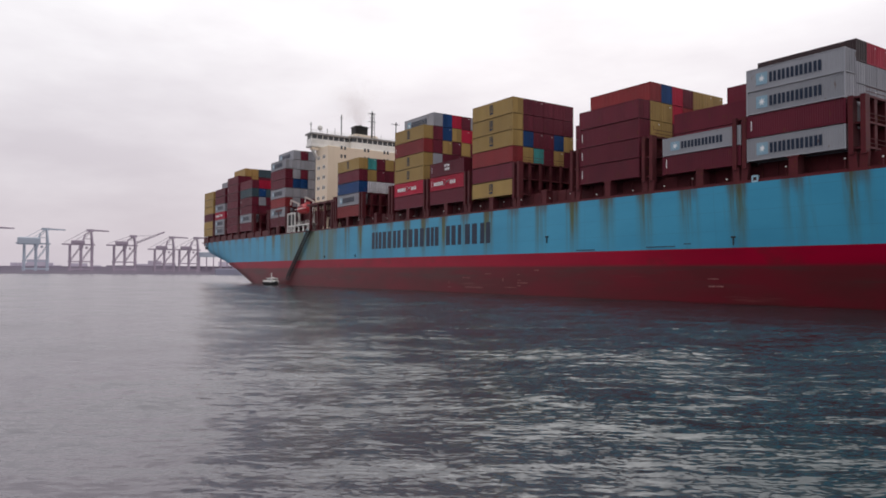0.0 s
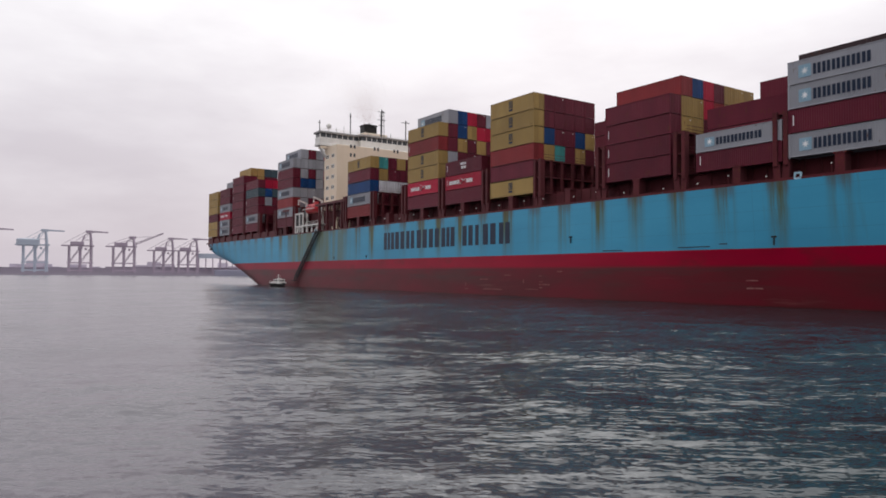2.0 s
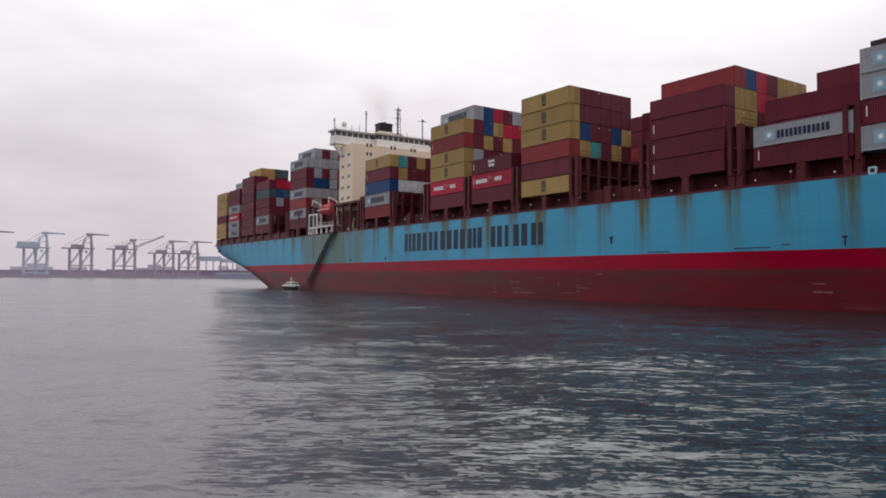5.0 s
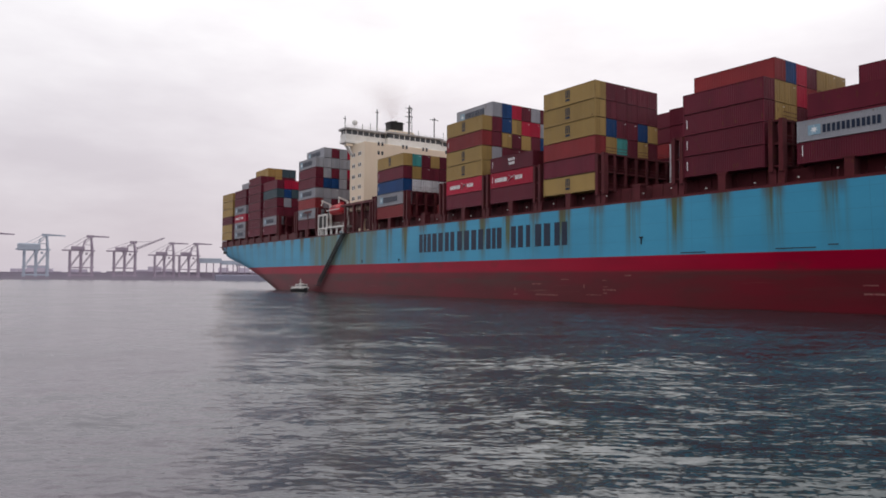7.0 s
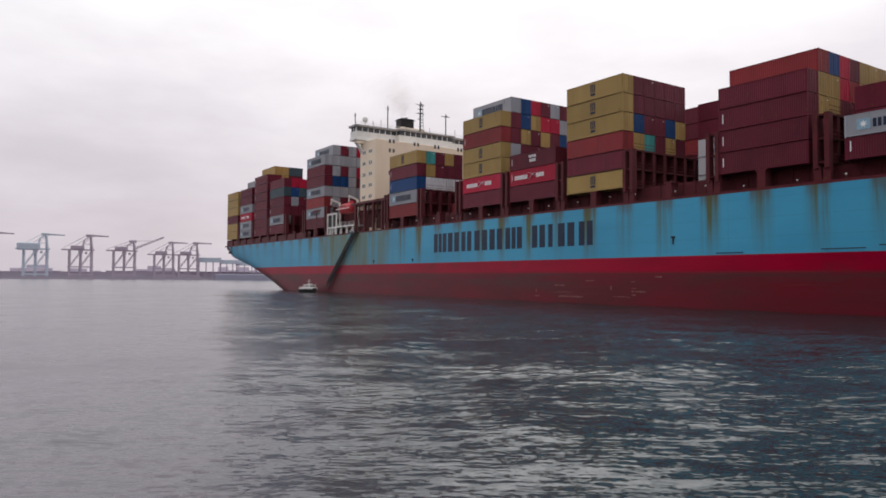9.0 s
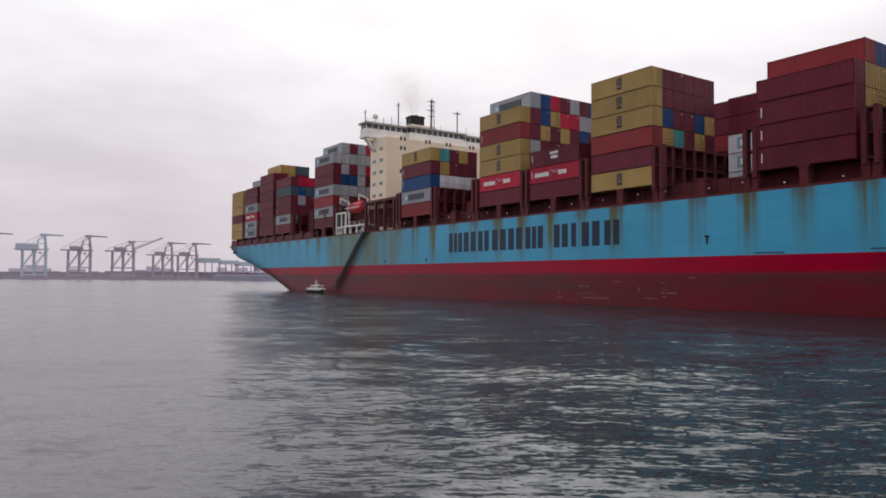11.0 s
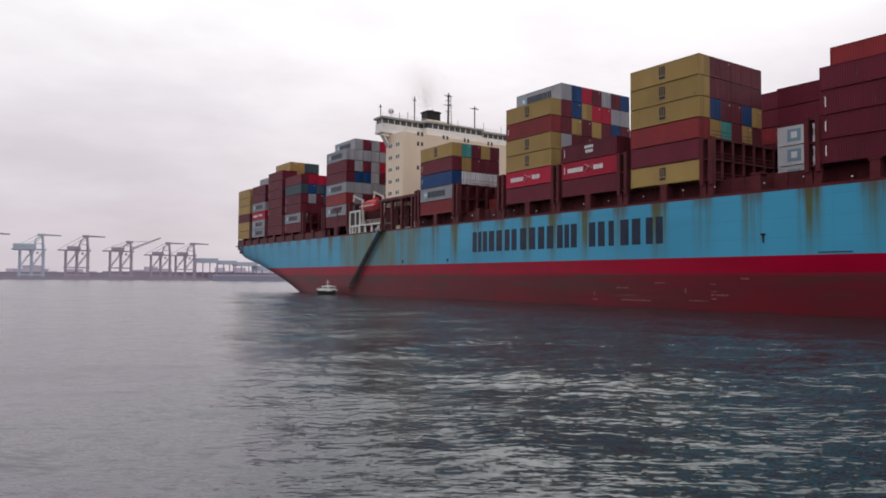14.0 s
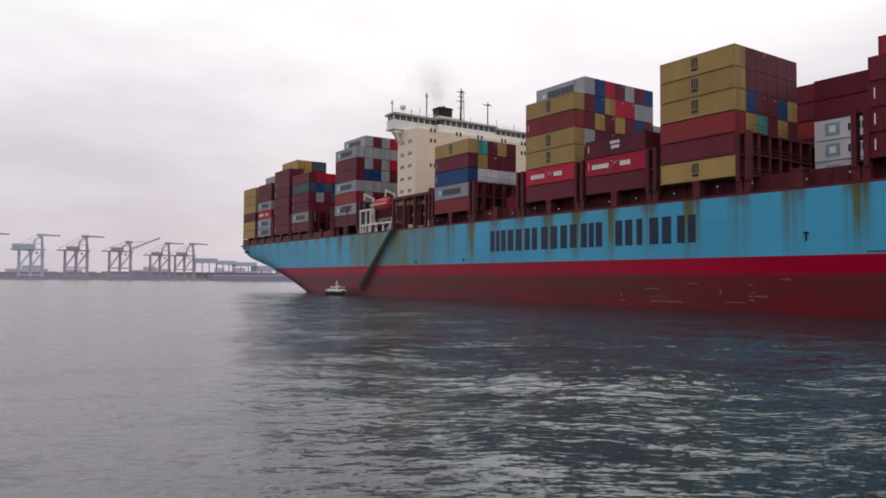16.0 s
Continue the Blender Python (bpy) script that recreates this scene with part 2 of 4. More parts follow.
    k.new(paint, b.inputs["Base Color"])
    b.inputs["Roughness"].default_value = 0.55
    weathered_gloss(n, k, b, 0.7)
    bp = n.new("ShaderNodeBump")
    bp.inputs["Strength"].default_value, bp.inputs["Distance"].default_value = 0.25, 0.12
    k.new(noise_node((0.35, 0.35, 0.5), 3.0), bp.inputs["Height"])
    k.new(bp.outputs["Normal"], b.inputs["Normal"])
    return m


def water_material():
    m = bpy.data.materials.new("harbour_water")
    m.use_nodes = True
    n, k = m.node_tree.nodes, m.node_tree.links
    b = n["Principled BSDF"]
    b.inputs["IOR"].default_value = 1.333
    co = n.new("ShaderNodeTexCoord")
    total = None
    # slopes of the ripples, from long swells to fine chop; the crests lie across the wind
    turn = n.new("ShaderNodeMapping")
    turn.inputs["Rotation"].default_value = (0, 0, radians(-146))
    k.new(co.outputs["Object"], turn.inputs["Vector"])
    for stretch, size, gain, detail in (((1.2, 0.7, 1.0), 0.045, 0.11, 0.0), ((1.3, 0.6, 1.0), 0.16, 0.24, 1.0), ((1.5, 0.42, 1.0), 0.42, 0.26, 2.0), ((1.5, 0.5, 1.0), 0.9, 0.30, 1.0),
                                       ((1.7, 0.5, 1.0), 3.3, 0.52, 1.0), ((1.4, 0.7, 1.0), 10.0, 0.36, 1.0)):
        mp, tx = n.new("ShaderNodeMapping"), n.new("ShaderNodeTexNoise")
        mp.inputs["Scale"].default_value = stretch
        tx.inputs["Scale"].default_value, tx.inputs["Detail"].default_value = size, detail
        k.new(turn.outputs["Vector"], mp.inputs["Vector"])
        k.new(mp.outputs["Vector"], tx.inputs["Vector"])
        mid, ml = n.new("ShaderNodeVectorMath"), n.new("ShaderNodeVectorMath")
        mid.operation, ml.operation = "SUBTRACT", "MULTIPLY"
        mid.inputs[1].default_value = (0.5, 0.5, 0.5)
        ml.inputs[1].default_value = (gain, gain, 0.0)
        k.new(tx.outputs["Color"], mid.inputs[0])
        k.new(mid.outputs["Vector"], ml.inputs[0])
        if total is None:
            total = ml.outputs["Vector"]
        else:
            ad = n.new("ShaderNodeVectorMath")
            k.new(total, ad.inputs[0])
            k.new(ml.outputs["Vector"], ad.inputs[1])
            total = ad.outputs["Vector"]
    # the open basin towards the far quay lies calmer than the water beside the moving ship
    sep, calm, soft = n.new("ShaderNodeSeparateXYZ"), n.new("ShaderNodeMapRange"), n.new("ShaderNodeVectorMath")
    calm.interpolation_type, soft.operation = "SMOOTHSTEP", "SCALE"
    calm.inputs["From Min"].default_value, calm.inputs["From Max"].default_value = -480.0, -200.0
    calm.inputs["To Min"].default_value, calm.inputs["To Max"].default_value = 0.4, 1.0
    k.new(co.outputs["Object"], sep.inputs["Vector"])
    k.new(sep.outputs["X"], calm.inputs["Value"])
    k.new(total, soft.inputs[0])
    k.new(calm.outputs["Result"], soft.inputs["Scale"])
    total = soft.outputs["Vector"]
    # and has sky glare painted in paler, along a wavering line from under the boat past the ship's stern
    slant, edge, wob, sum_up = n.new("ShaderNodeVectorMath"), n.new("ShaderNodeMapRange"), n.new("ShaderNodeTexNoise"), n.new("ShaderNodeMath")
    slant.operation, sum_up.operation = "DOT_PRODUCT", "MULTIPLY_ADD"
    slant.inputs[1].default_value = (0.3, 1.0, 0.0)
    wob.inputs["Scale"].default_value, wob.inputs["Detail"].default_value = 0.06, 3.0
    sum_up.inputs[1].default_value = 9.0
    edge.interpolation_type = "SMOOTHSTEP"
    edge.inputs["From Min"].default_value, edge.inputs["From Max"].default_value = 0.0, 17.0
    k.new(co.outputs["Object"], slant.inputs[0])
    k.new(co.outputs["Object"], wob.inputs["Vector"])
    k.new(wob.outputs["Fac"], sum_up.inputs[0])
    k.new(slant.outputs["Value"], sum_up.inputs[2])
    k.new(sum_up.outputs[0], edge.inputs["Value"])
    glare_tint = n.new("ShaderNodeMix")
    glare_tint.data_type = "RGBA"
    # pale for mirrored sky, dark for the ship's shade, both put into the colour
    glare_tint.inputs[6].default_value, glare_tint.inputs[7].default_value = (0.083, 0.076, 0.091, 1), (0.009, 0.023, 0.027, 1)
    k.new(edge.outputs["Result"], glare_tint.inputs["Factor"])
    k.new(glare_tint.outputs[2], b.inputs["Base Color"])
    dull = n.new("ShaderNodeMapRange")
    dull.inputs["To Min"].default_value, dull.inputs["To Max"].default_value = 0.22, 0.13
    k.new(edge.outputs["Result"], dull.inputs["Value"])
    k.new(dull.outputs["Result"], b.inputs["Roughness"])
    geo, ad, nm = n.new("ShaderNodeNewGeometry"), n.new("ShaderNodeVectorMath"), n.new("ShaderNodeVectorMath")
    nm.operation = "NORMALIZE"
    k.new(geo.outputs["Normal"], ad.inputs[0])
    k.new(total, ad.inputs[1])
    k.new(ad.outputs["Vector"], nm.inputs[0])
    k.new(nm.outputs["Vector"], b.inputs["Normal"])
    return m


HULL, WATER = hull_material(), water_material()


# ---- building helpers ----
def part(name, bm, mat, parent=None, label=""):
    """Links a bmesh as one mesh object, under a thing or under a part."""
    me = bpy.data.meshes.new(name)
    bm.to_mesh(me)
    bm.free()
    for m in (mat if isinstance(mat, (list, tuple)) else (mat,)):
        me.materials.append(m)
    ob = new(name, me)
    ob.parent = parent
    return tagged(ob, label)


def share(name, me, parent, m=None, label=""):
    """One more object on a mesh that exists already."""
    ob = new(name, me)
    ob.parent = parent
    if m is not None:
        ob.matrix_basis = m
    return tagged(ob, label)


def block(bm, x0, x1, y0, y1, z0, z1, bevel=0.0):
    v = [bm.verts.new((x, y, z)) for x in (x0, x1) for y in (y0, y1) for z in (z0, z1)]
    fs = [bm.faces.new([v[i] for i in q]) for q in ((0, 1, 3, 2), (4, 6, 7, 5), (0, 4, 5, 1), (2, 3, 7, 6), (0, 2, 6, 4), (1, 5, 7, 3))]
    if bevel:
        bmesh.ops.bevel(bm, geom=list({e for f in fs for e in f.edges}), offset=bevel, segments=2, affect="EDGES", profile=0.5)


def blocks(*rows, bevel=0.0):
    bm = bmesh.new()
    for r in rows:
        block(bm, *r, bevel=bevel)
    return bm


def beam(bm, a, b, w, h=None, sides=4):
    """A bar from a to b, square (or round with more sides)."""
    a, b = Vector(a), Vector(b)
    h = h or w
    q = (b - a).to_track_quat("Z", "Y").to_matrix()
    rings = []
    for p in (a, b):
        ring = []
        for i in range(sides):
            u = 2 * math.pi * (i + 0.5) / sides
            s = math.sqrt(0.5) if sides == 4 else 0.5
            ring.append(bm.verts.new(p + q @ Vector((w * s * math.cos(u), h * s * math.sin(u), 0))))
        rings.append(ring)
    for i in range(sides):
        j = (i + 1) % sides
        bm.faces.new((rings[0][i], rings[0][j], rings[1][j], rings[1][i]))
    bm.faces.new(rings[0][::-1])
    bm.faces.new(rings[1])


def beams(*rows, sides=4):
    bm = bmesh.new()
    for r in rows:
        beam(bm, *r, sides=sides)
    return bm


MOVING = []     # (thing, pose at the start): all that sails with the ship


def aboard(ob, x, y, z, rz=0.0):
    """Puts a thing at a place given in the ship's own measures; it sails with the ship."""
    ob.matrix_basis = pose(x, SIDE + y, z, 0, 0, rz)
    MOVING.append((ob, ob.matrix_basis.copy()))
    return ob


def thing(name, label, category, group=""):
    return tagged(new(name), label, category, group)


# ---- water ----
def build_water():
    rng = np.random.default_rng(4)
    bm_v, bm_f = [], []
    radii = [2.0]
    while radii[-1] < 170:
        radii.append(radii[-1] * 1.0105 + 0.02)
    while radii[-1] < 6000:
        radii.append(radii[-1] * 1.25)
    count = 420
    lo, hi = radians(100), radians(195)
    az = np.concatenate([np.linspace(lo, hi, count), np.linspace(hi, lo + 2 * math.pi, 60)[1:-1]])
    az = az - radians(0)
    waves = []
    for i in range(46):
        length = 0.9 * 1.105 ** i * (0.8 + 0.4 * rng.random())
        length = min(length, 14.0)
        way = radians(212 + 38 * rng.standard_normal())
        kx = 2 * math.pi / length
        waves.append((kx * math.cos(way), kx * math.sin(way), rng.random() * 6.28, 0.0016 * length ** 0.85))
    r = np.array(radii)[:, None]
    X, Y = r * np.cos(az)[None, :], r * np.sin(az)[None, :]
    Z = np.zeros_like(X)
    step = np.maximum(r * (hi - lo) / count, np.gradient(np.array(radii))[:, None])
    for a, b, p, h in waves:
        length = 2 * math.pi / math.hypot(a, b)
        keep = np.clip((length / step - 2.5) / 2.5, 0, 1)
        Z += keep * h * np.sin(a * X + b * Y + p)
    n_r, n_a = X.shape
    verts = np.stack([X, Y, Z], -1).reshape(-1, 3)
    verts = np.concatenate([verts, [[0, 0, 0]]])
    i, j = np.meshgrid(np.arange(n_r - 1), np.arange(n_a), indexing="ij")
    j2 = (j + 1) % n_a
    quads = np.stack([i * n_a + j, (i + 1) * n_a + j, (i + 1) * n_a + j2, i * n_a + j2], -1).reshape(-1, 4)
    faces = quads.tolist() + [[n_r * n_a, q, (q + 1) % n_a] for q in range(n_a)]
    me = bpy.data.meshes.new("water")
    me.from_pydata(verts.tolist(), [], faces)
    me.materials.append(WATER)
    me.polygons.foreach_set("use_smooth", [True] * len(me.polygons))
    me.update()
    ob = tagged(new("water", me), "rippled dark grey-green harbour water under an overcast sky", "water", kind="structure")
    return ob


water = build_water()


# ---- the ship ----
BEAM, DECK_Z, STERN, BOW = 42.8, 15.3, -296.5, 62.0

ship = thing("container_ship", "huge container ship with pale blue rust-streaked sides and red bottom", "ship")
aboard(ship, 0, 0, 0)


def build_hull():
    """Lofted sections from the overhanging stern to the bow."""
    # x, height of the lowest point, half breadth at deck, half breadth at the turn, bilge radius
    stations = ((STERN, 11.3, 20.2, 19.9, 3.2), (-293, 10.4, 20.9, 20.5, 3.6), (-286, 9.0, 21.3, 20.8, 4.2), (-277, 7.2, 21.4, 20.9, 4.8),
                (-268, 5.0, 21.4, 20.9, 5.2), (-258, 2.6, 21.4, 21.0, 5.4), (-248, -0.2, 21.4, 21.0, 5.4), (-238, -3.0, 21.4, 21.1, 5.2),
                (-226, -6.2, 21.4, 21.2, 5.0), (-212, -8.5, 21.4, 21.3, 4.6), (-195, -9.5, 21.4, 21.4, 4.2), (-120, -9.5, 21.4, 21.4, 4.0),
                (-82, -9.5, 21.4, 21.3, 4.0), (-64, -9.5, 21.4, 19.9, 4.0), (-40, -9.5, 21.4, 17.0, 4.0), (-15, -9.5, 21.4, 13.6, 4.0),
                (10, -9.5, 20.6, 12.0, 4.0), (30, -9.5, 17.4, 8.0, 4.0),
                (48, -9.5, 10.5, 4.5, 3.0), (BOW, -9.5, 1.2, 0.5, 0.4))
    bm = bmesh.new()
    loops = []
    for x, low, top, turn, rad in stations:
        half = [(top, DECK_Z)]
        for q in range(1, 9):
            z = DECK_Z + (low + rad - DECK_Z) * q / 8
            half.append((top + (turn - top) * (q / 8) ** (1.2 if x > -90 else 1.6), z))
        for q in range(1, 8):
            u = math.pi / 2 * q / 7
            half.append((turn - rad * 1.5 * (1 - math.cos(u)) if turn > rad * 1.5 else turn * math.cos(u), low + rad - rad * math.sin(u)))
        half.append((0.0, low))
        ring = [bm.verts.new((x, BEAM / 2 - y, z)) for y, z in half]
        ring += [bm.verts.new((x, BEAM / 2 + y, z)) for y, z in half[-2::-1]]
        loops.append(ring)
    for a, b in zip(loops, loops[1:]):
        for q in range(len(a) - 1):
            f = bm.faces.new((a[q], a[q + 1], b[q + 1], b[q]))
            f.smooth = True
    bm.faces.new(loops[0][::-1])
    bm.faces.new(loops[-1])
    bmesh.ops.recalc_face_normals(bm, faces=bm.faces)
    return bm


hull = part("hull", build_hull(), HULL, ship, "pale blue side over red bottom, streaked with rust")
part("main_deck", blocks((STERN + 1, 20, 0.6, BEAM - 0.6, 14.2, 14.6)), DECK, ship, "dark red steel deck")


def rail_run(x0, x1, y, z, high=1.0, step=2.2):
    bm = bmesh.new()
    n = max(2, int(abs(x1 - x0) / step))
    for i in range(n + 1):
        x = x0 + (x1 - x0) * i / n
        beam(bm, (x, y, z), (x, y, z + high), 0.07)
    for h in (0.5, 1.0):
        beam(bm, (x0, y, z + high * h), (x1, y, z + high * h), 0.06)
    return bm


part("bulwark", blocks((STERN + 0.3, 20, 0.02, 0.16, DECK_Z - 0.05, DECK_Z + 0.35)), RED_STEEL, ship, "low oxide red edge strip along the deck")
part("stern_bulwark", blocks((STERN + 0.4, -222.0, 0.7, 0.85, DECK_Z - 0.6, 17.3), (STERN + 0.4, STERN + 0.55, 0.85, BEAM - 0.85, DECK_Z - 0.6, 17.9)), RED_STEEL, ship, "oxide red plating round the mooring deck")
part("hatch_coaming", blocks((-296, -222, 2.6, BEAM - 2.6, 14.6, 17.6), (-171.5, 15, 2.6, BEAM - 2.6, 14.6, 17.6)), RED_STEEL, ship)

# dark upright painted bars along the side
def name_bars():
    edges = ((-151.4, -146.7), (-146.2, -142.2), (-141.4, -138.0), (-137.0, -132.9), (-132.2, -128.3), (-127.4, -122.7),
             (-120.0, -116.6), (-115.8, -114.7), (-113.4, -109.5), (-108.5, -105.4))
    for a, b in edges:
        w = b - a
        if w < 1.5:
            rows = ((0, w),)
        else:
            rows = ((0, w * 0.30), (w * 0.38, w * 0.62), (w * 0.70, w)) if w > 4.2 else ((0, w * 0.42), (w * 0.58, w))
        bm = blocks(*[(a + p, a + q, -0.012, 0.02, 9.45, 13.35) for p, q in rows])
        part("lettering_bar", bm, NAVY, hull, "dark navy painted lettering block")


name_bars()


# ---- containers ----
LONG, WIDE, TALL, ROW = 12.19, 2.41, 2.80, 2.5
TIER0, TIER = 18.0, 2.9


def corrugated(bm, p0, along, out, length, z0, z1, pitch=0.278, deep=0.026):
    """A trapezoid-ribbed steel panel from p0 along a direction; the ribs step outwards."""
    n = int(length / pitch)
    pitch = length / n
    prof = []
    for i in range(n):
        s = i * pitch
        prof += [(s, 0), (s + pitch * 0.26, 0), (s + pitch * 0.5, -deep), (s + pitch * 0.76, -deep)]
    prof.append((length, 0))
    low = [bm.verts.new(Vector(p0) + along * s + out * d + Vector((0, 0, z0))) for s, d in prof]
    top = [bm.verts.new(Vector(p0) + along * s + out * d + Vector((0, 0, z1))) for s, d in prof]
    for i in range(len(prof) - 1):
        bm.faces.new((low[i], low[i + 1], top[i + 1], top[i]))


def box_body(length, tall):
    """Ribbed sides and rear end, roof and floor; the corner is at the thing's origin."""
    bm = bmesh.new()
    e = 0.03
    corrugated(bm, (0.1, e, 0), Vector((1, 0, 0)), Vector((0, -1, 0)), length - 0.2, 0.16, tall - 0.08)
    corrugated(bm, (length - 0.1, WIDE - e, 0), Vector((-1, 0, 0)), Vector((0, 1, 0)), length - 0.2, 0.16, tall - 0.08)
    corrugated(bm, (e, WIDE - 0.1, 0), Vector((0, -1, 0)), Vector((-1, 0, 0)), WIDE - 0.2, 0.16, tall - 0.08)
    block(bm, 0.05, length - 0.05, 0.08, WIDE - 0.08, tall - 0.1, tall - 0.02)
    block(bm, 0.05, length - 0.05, 0.08, WIDE - 0.08, 0.1, 0.17)
    return bm


def box_frame(length, tall):
    """Corner posts, top and bottom rails and corner castings."""
    bm = bmesh.new()
    for x in (0, length - 0.16):
        for y in (0, WIDE - 0.12):
            block(bm, x, x + 0.16, y, y + 0.12, 0.11, tall - 0.11)
            for z in (0, tall - 0.118):
                block(bm, x - 0.004, x + 0.178 - (0.014 if x else 0), y - 0.005, y + 0.125, z, z + 0.118)
    # twist locks between this box and the one below
    for x in (0.04, length - 0.14):
        for y in (0.02, WIDE - 0.12):
            block(bm, x, x + 0.1, y, y + 0.1, -0.102, 0.0)
    for y in (0.0, WIDE - 0.07):
        block(bm, 0.16, length - 0.16, y, y + 0.07, 0.02, 0.17)
        block(bm, 0.16, length - 0.16, y, y + 0.07, tall - 0.09, tall - 0.01)
    for x in (0.0, length - 0.09):
        block(bm, x, x + 0.09, 0.12, WIDE - 0.12, 0.02, 0.17)
        block(bm, x, x + 0.09, 0.12, WIDE - 0.12, tall - 0.12, tall - 0.01)
    return bm


def box_door(length, tall, ribs):
    """One leaf of the end door, with flat ribs."""
    bm = bmesh.new()
    half = (WIDE - 0.26) / 2
    block(bm, length - 0.07, length - 0.03, 0, half - 0.01, 0.17, tall - 0.12)
    for i in range(ribs):
        z = 0.3 + (tall - 0.75) * i / ribs
        block(bm, length - 0.03, length - 0.012, 0.08, half - 0.09, z, z + (tall - 0.75) / ribs * 0.62)
    return bm


def box_bars(length, tall):
    bm = bmesh.new()
    half = (WIDE - 0.26) / 2
    for y in (half * 0.28, half * 0.78):
        beam(bm, (length + 0.012, y, 0.1), (length + 0.012, y, tall - 0.06), 0.045)
        for z in (0.35, 1.2, 2.2):
            block(bm, length - 0.01, length + 0.03, y - 0.07, y + 0.07, z, z + 0.09)
    return bm


MESHES = {}


def mesh_of(key, bm_maker, mat):
    if key not in MESHES:
        me = bpy.data.meshes.new(key[0])
        bm = bm_maker()
        bm.to_mesh(me)
        bm.free()
        me.materials.append(mat)
        MESHES[key] = me
    return MESHES[key]


def decal(name, rows, mat, parent, label, proud=0.012):
    """Thin painted bars on the outer side of a container, each its own part: rows of x0, x1, z0, z1."""
    for a, b, c, d in rows:
        part(name, blocks((a, b, -proud, 0.004, c, d)), mat, parent, label)


def star(cx, cz, r, deep):
    bm = bmesh.new()
    pts = []
    for i in range(14):
        u = math.pi * i / 7 + math.pi / 2
        q = r if i % 2 == 0 else r * 0.36
        pts.append((cx + q * math.cos(u), cz + q * math.sin(u)))
    a = [bm.verts.new((x, deep - 0.006, z)) for x, z in pts]
    b = [bm.verts.new((x, deep, z)) for x, z in pts]
    bm.faces.new(a)
    for i in range(14):
        bm.faces.new((a[i], b[i], b[(i + 1) % 14], a[(i + 1) % 14]))
    bmesh.ops.recalc_face_normals(bm, faces=bm.faces)
    return bm


def word(x0, x1, count, z0, z1):
    """A line of plain upright bars as long as a word."""
    w = (x1 - x0) / count
    rows = []
    for i in range(count):
        a = x0 + i * w
        rows += [(a, a + w * 0.34, z0, z1), (a + w * 0.48, a + w * 0.82, z0, z1)]
    return rows


CODES = random.Random(21)


def markings(ob, colour, style, tall):
    if style == "grey_line":
        decal("emblem_panel", ((1.35, 2.85, 0.65, tall - 0.65),), SKY_BLUE, ob, "sky blue square panel")
        part("emblem", star(2.1, tall / 2, 0.5, -0.013), EMBLEM_WHITE, ob, "white star shape")
        decal("lettering_bar", word(3.1, 9.7, 6, 0.75, tall - 0.8), NAVY, ob, "dark navy lettering blocks")
    elif style == "mustard_line":
        decal("emblem", ((5.4, 5.62, 1.15, 2.2), (5.8, 6.02, 1.15, 2.2), (6.2, 6.42, 1.15, 2.2), (5.4, 6.42, 2.24, 2.4), (5.4, 6.42, 0.62, 0.98)), NAVY, ob,
              "dark emblem block")
    elif style == "red_line":
        decal("lettering_bar", word(1.4, 5.0, 7, 1.0, 1.75) + word(7.3, 9.4, 3, 1.0, 1.75), EMBLEM_WHITE, ob, "white lettering blocks")
        part("emblem", beams(((5.3, -0.008, 0.8), (6.5, -0.008, 1.75), 0.2, 0.02), ((5.3, -0.008, 2.05), (6.9, -0.008, 1.35), 0.2, 0.02),
                             ((6.3, -0.008, 1.5), (7.2, -0.008, 1.9), 0.14, 0.02)), EMBLEM_WHITE, ob, "white crossed stripes")
    elif style == "block_line":
        decal("emblem_panel", ((1.5, 3.5, 0.5, tall - 0.5),), SKY_BLUE, ob, "sky blue square panel")
        decal("emblem", ((2.05, 2.95, 1.0, 1.9),), EMBLEM_WHITE, ob, "white square", proud=0.02)
        decal("lettering_bar", word(4.6, 10.0, 6, 0.9, tall - 0.9), NAVY, ob, "dark navy lettering blocks")
    elif style == "number":
        decal("lettering_bar", word(5.5, 7.2, 4, 1.0, 1.5) + word(5.3, 7.3, 3, 1.75, 2.2), EMBLEM_WHITE, ob, "white lettering blocks")
    if colour in "MORB" and style != "plain" and CODES.random() < 0.55:
        decal("code_bar", ((0.6, 0.72, 0.9, 2.1),), EMBLEM_WHITE, ob, "small white upright code marking")


WORDING = {"grey_line": " with blue emblem and dark bars", "mustard_line": " with a dark emblem",
           "red_line": " with white lettering blocks", "block_line": " with a sky blue square emblem", "number": " with small white lettering"}


def container(colour, x, y, z, style="", tall=TALL, doors=True):
    length = LONG
    ob = thing("shipping_container", f"{COLOUR[colour]} steel shipping container{WORDING.get(style, ' aboard ship')}",
               "container", "containers stacked on the ship")
    paint = PAINT[colour]
    share("body", mesh_of(("body", colour, tall), lambda: box_body(length, tall), paint), ob)
    share("frame", mesh_of(("frame", colour, tall), lambda: box_frame(length, tall), paint), ob)
    if doors:
        half = (WIDE - 0.26) / 2
        for k in range(2):
            leaf = share("door", mesh_of(("door", colour, tall), lambda: box_door(length, tall, 5), paint), ob, pose(0, 0.13 + k * half, 0))
            share("locking_bar", mesh_of(("locking_bar", colour, tall), lambda: box_bars(length, tall), BLACK if colour == "W" else paint), leaf)
    if doors and y > 2 and CODES.random() < 0.4:
        share("code_plate", mesh_of(("code_plate", "w", tall), lambda: blocks((length + 0.005, length + 0.02, 1.75, 2.1, tall - 0.5, tall - 0.4)), EMBLEM_WHITE), ob, None, "small white code marking")
    markings(ob, colour, style, tall)
    aboard(ob, x, y, z)
    return ob


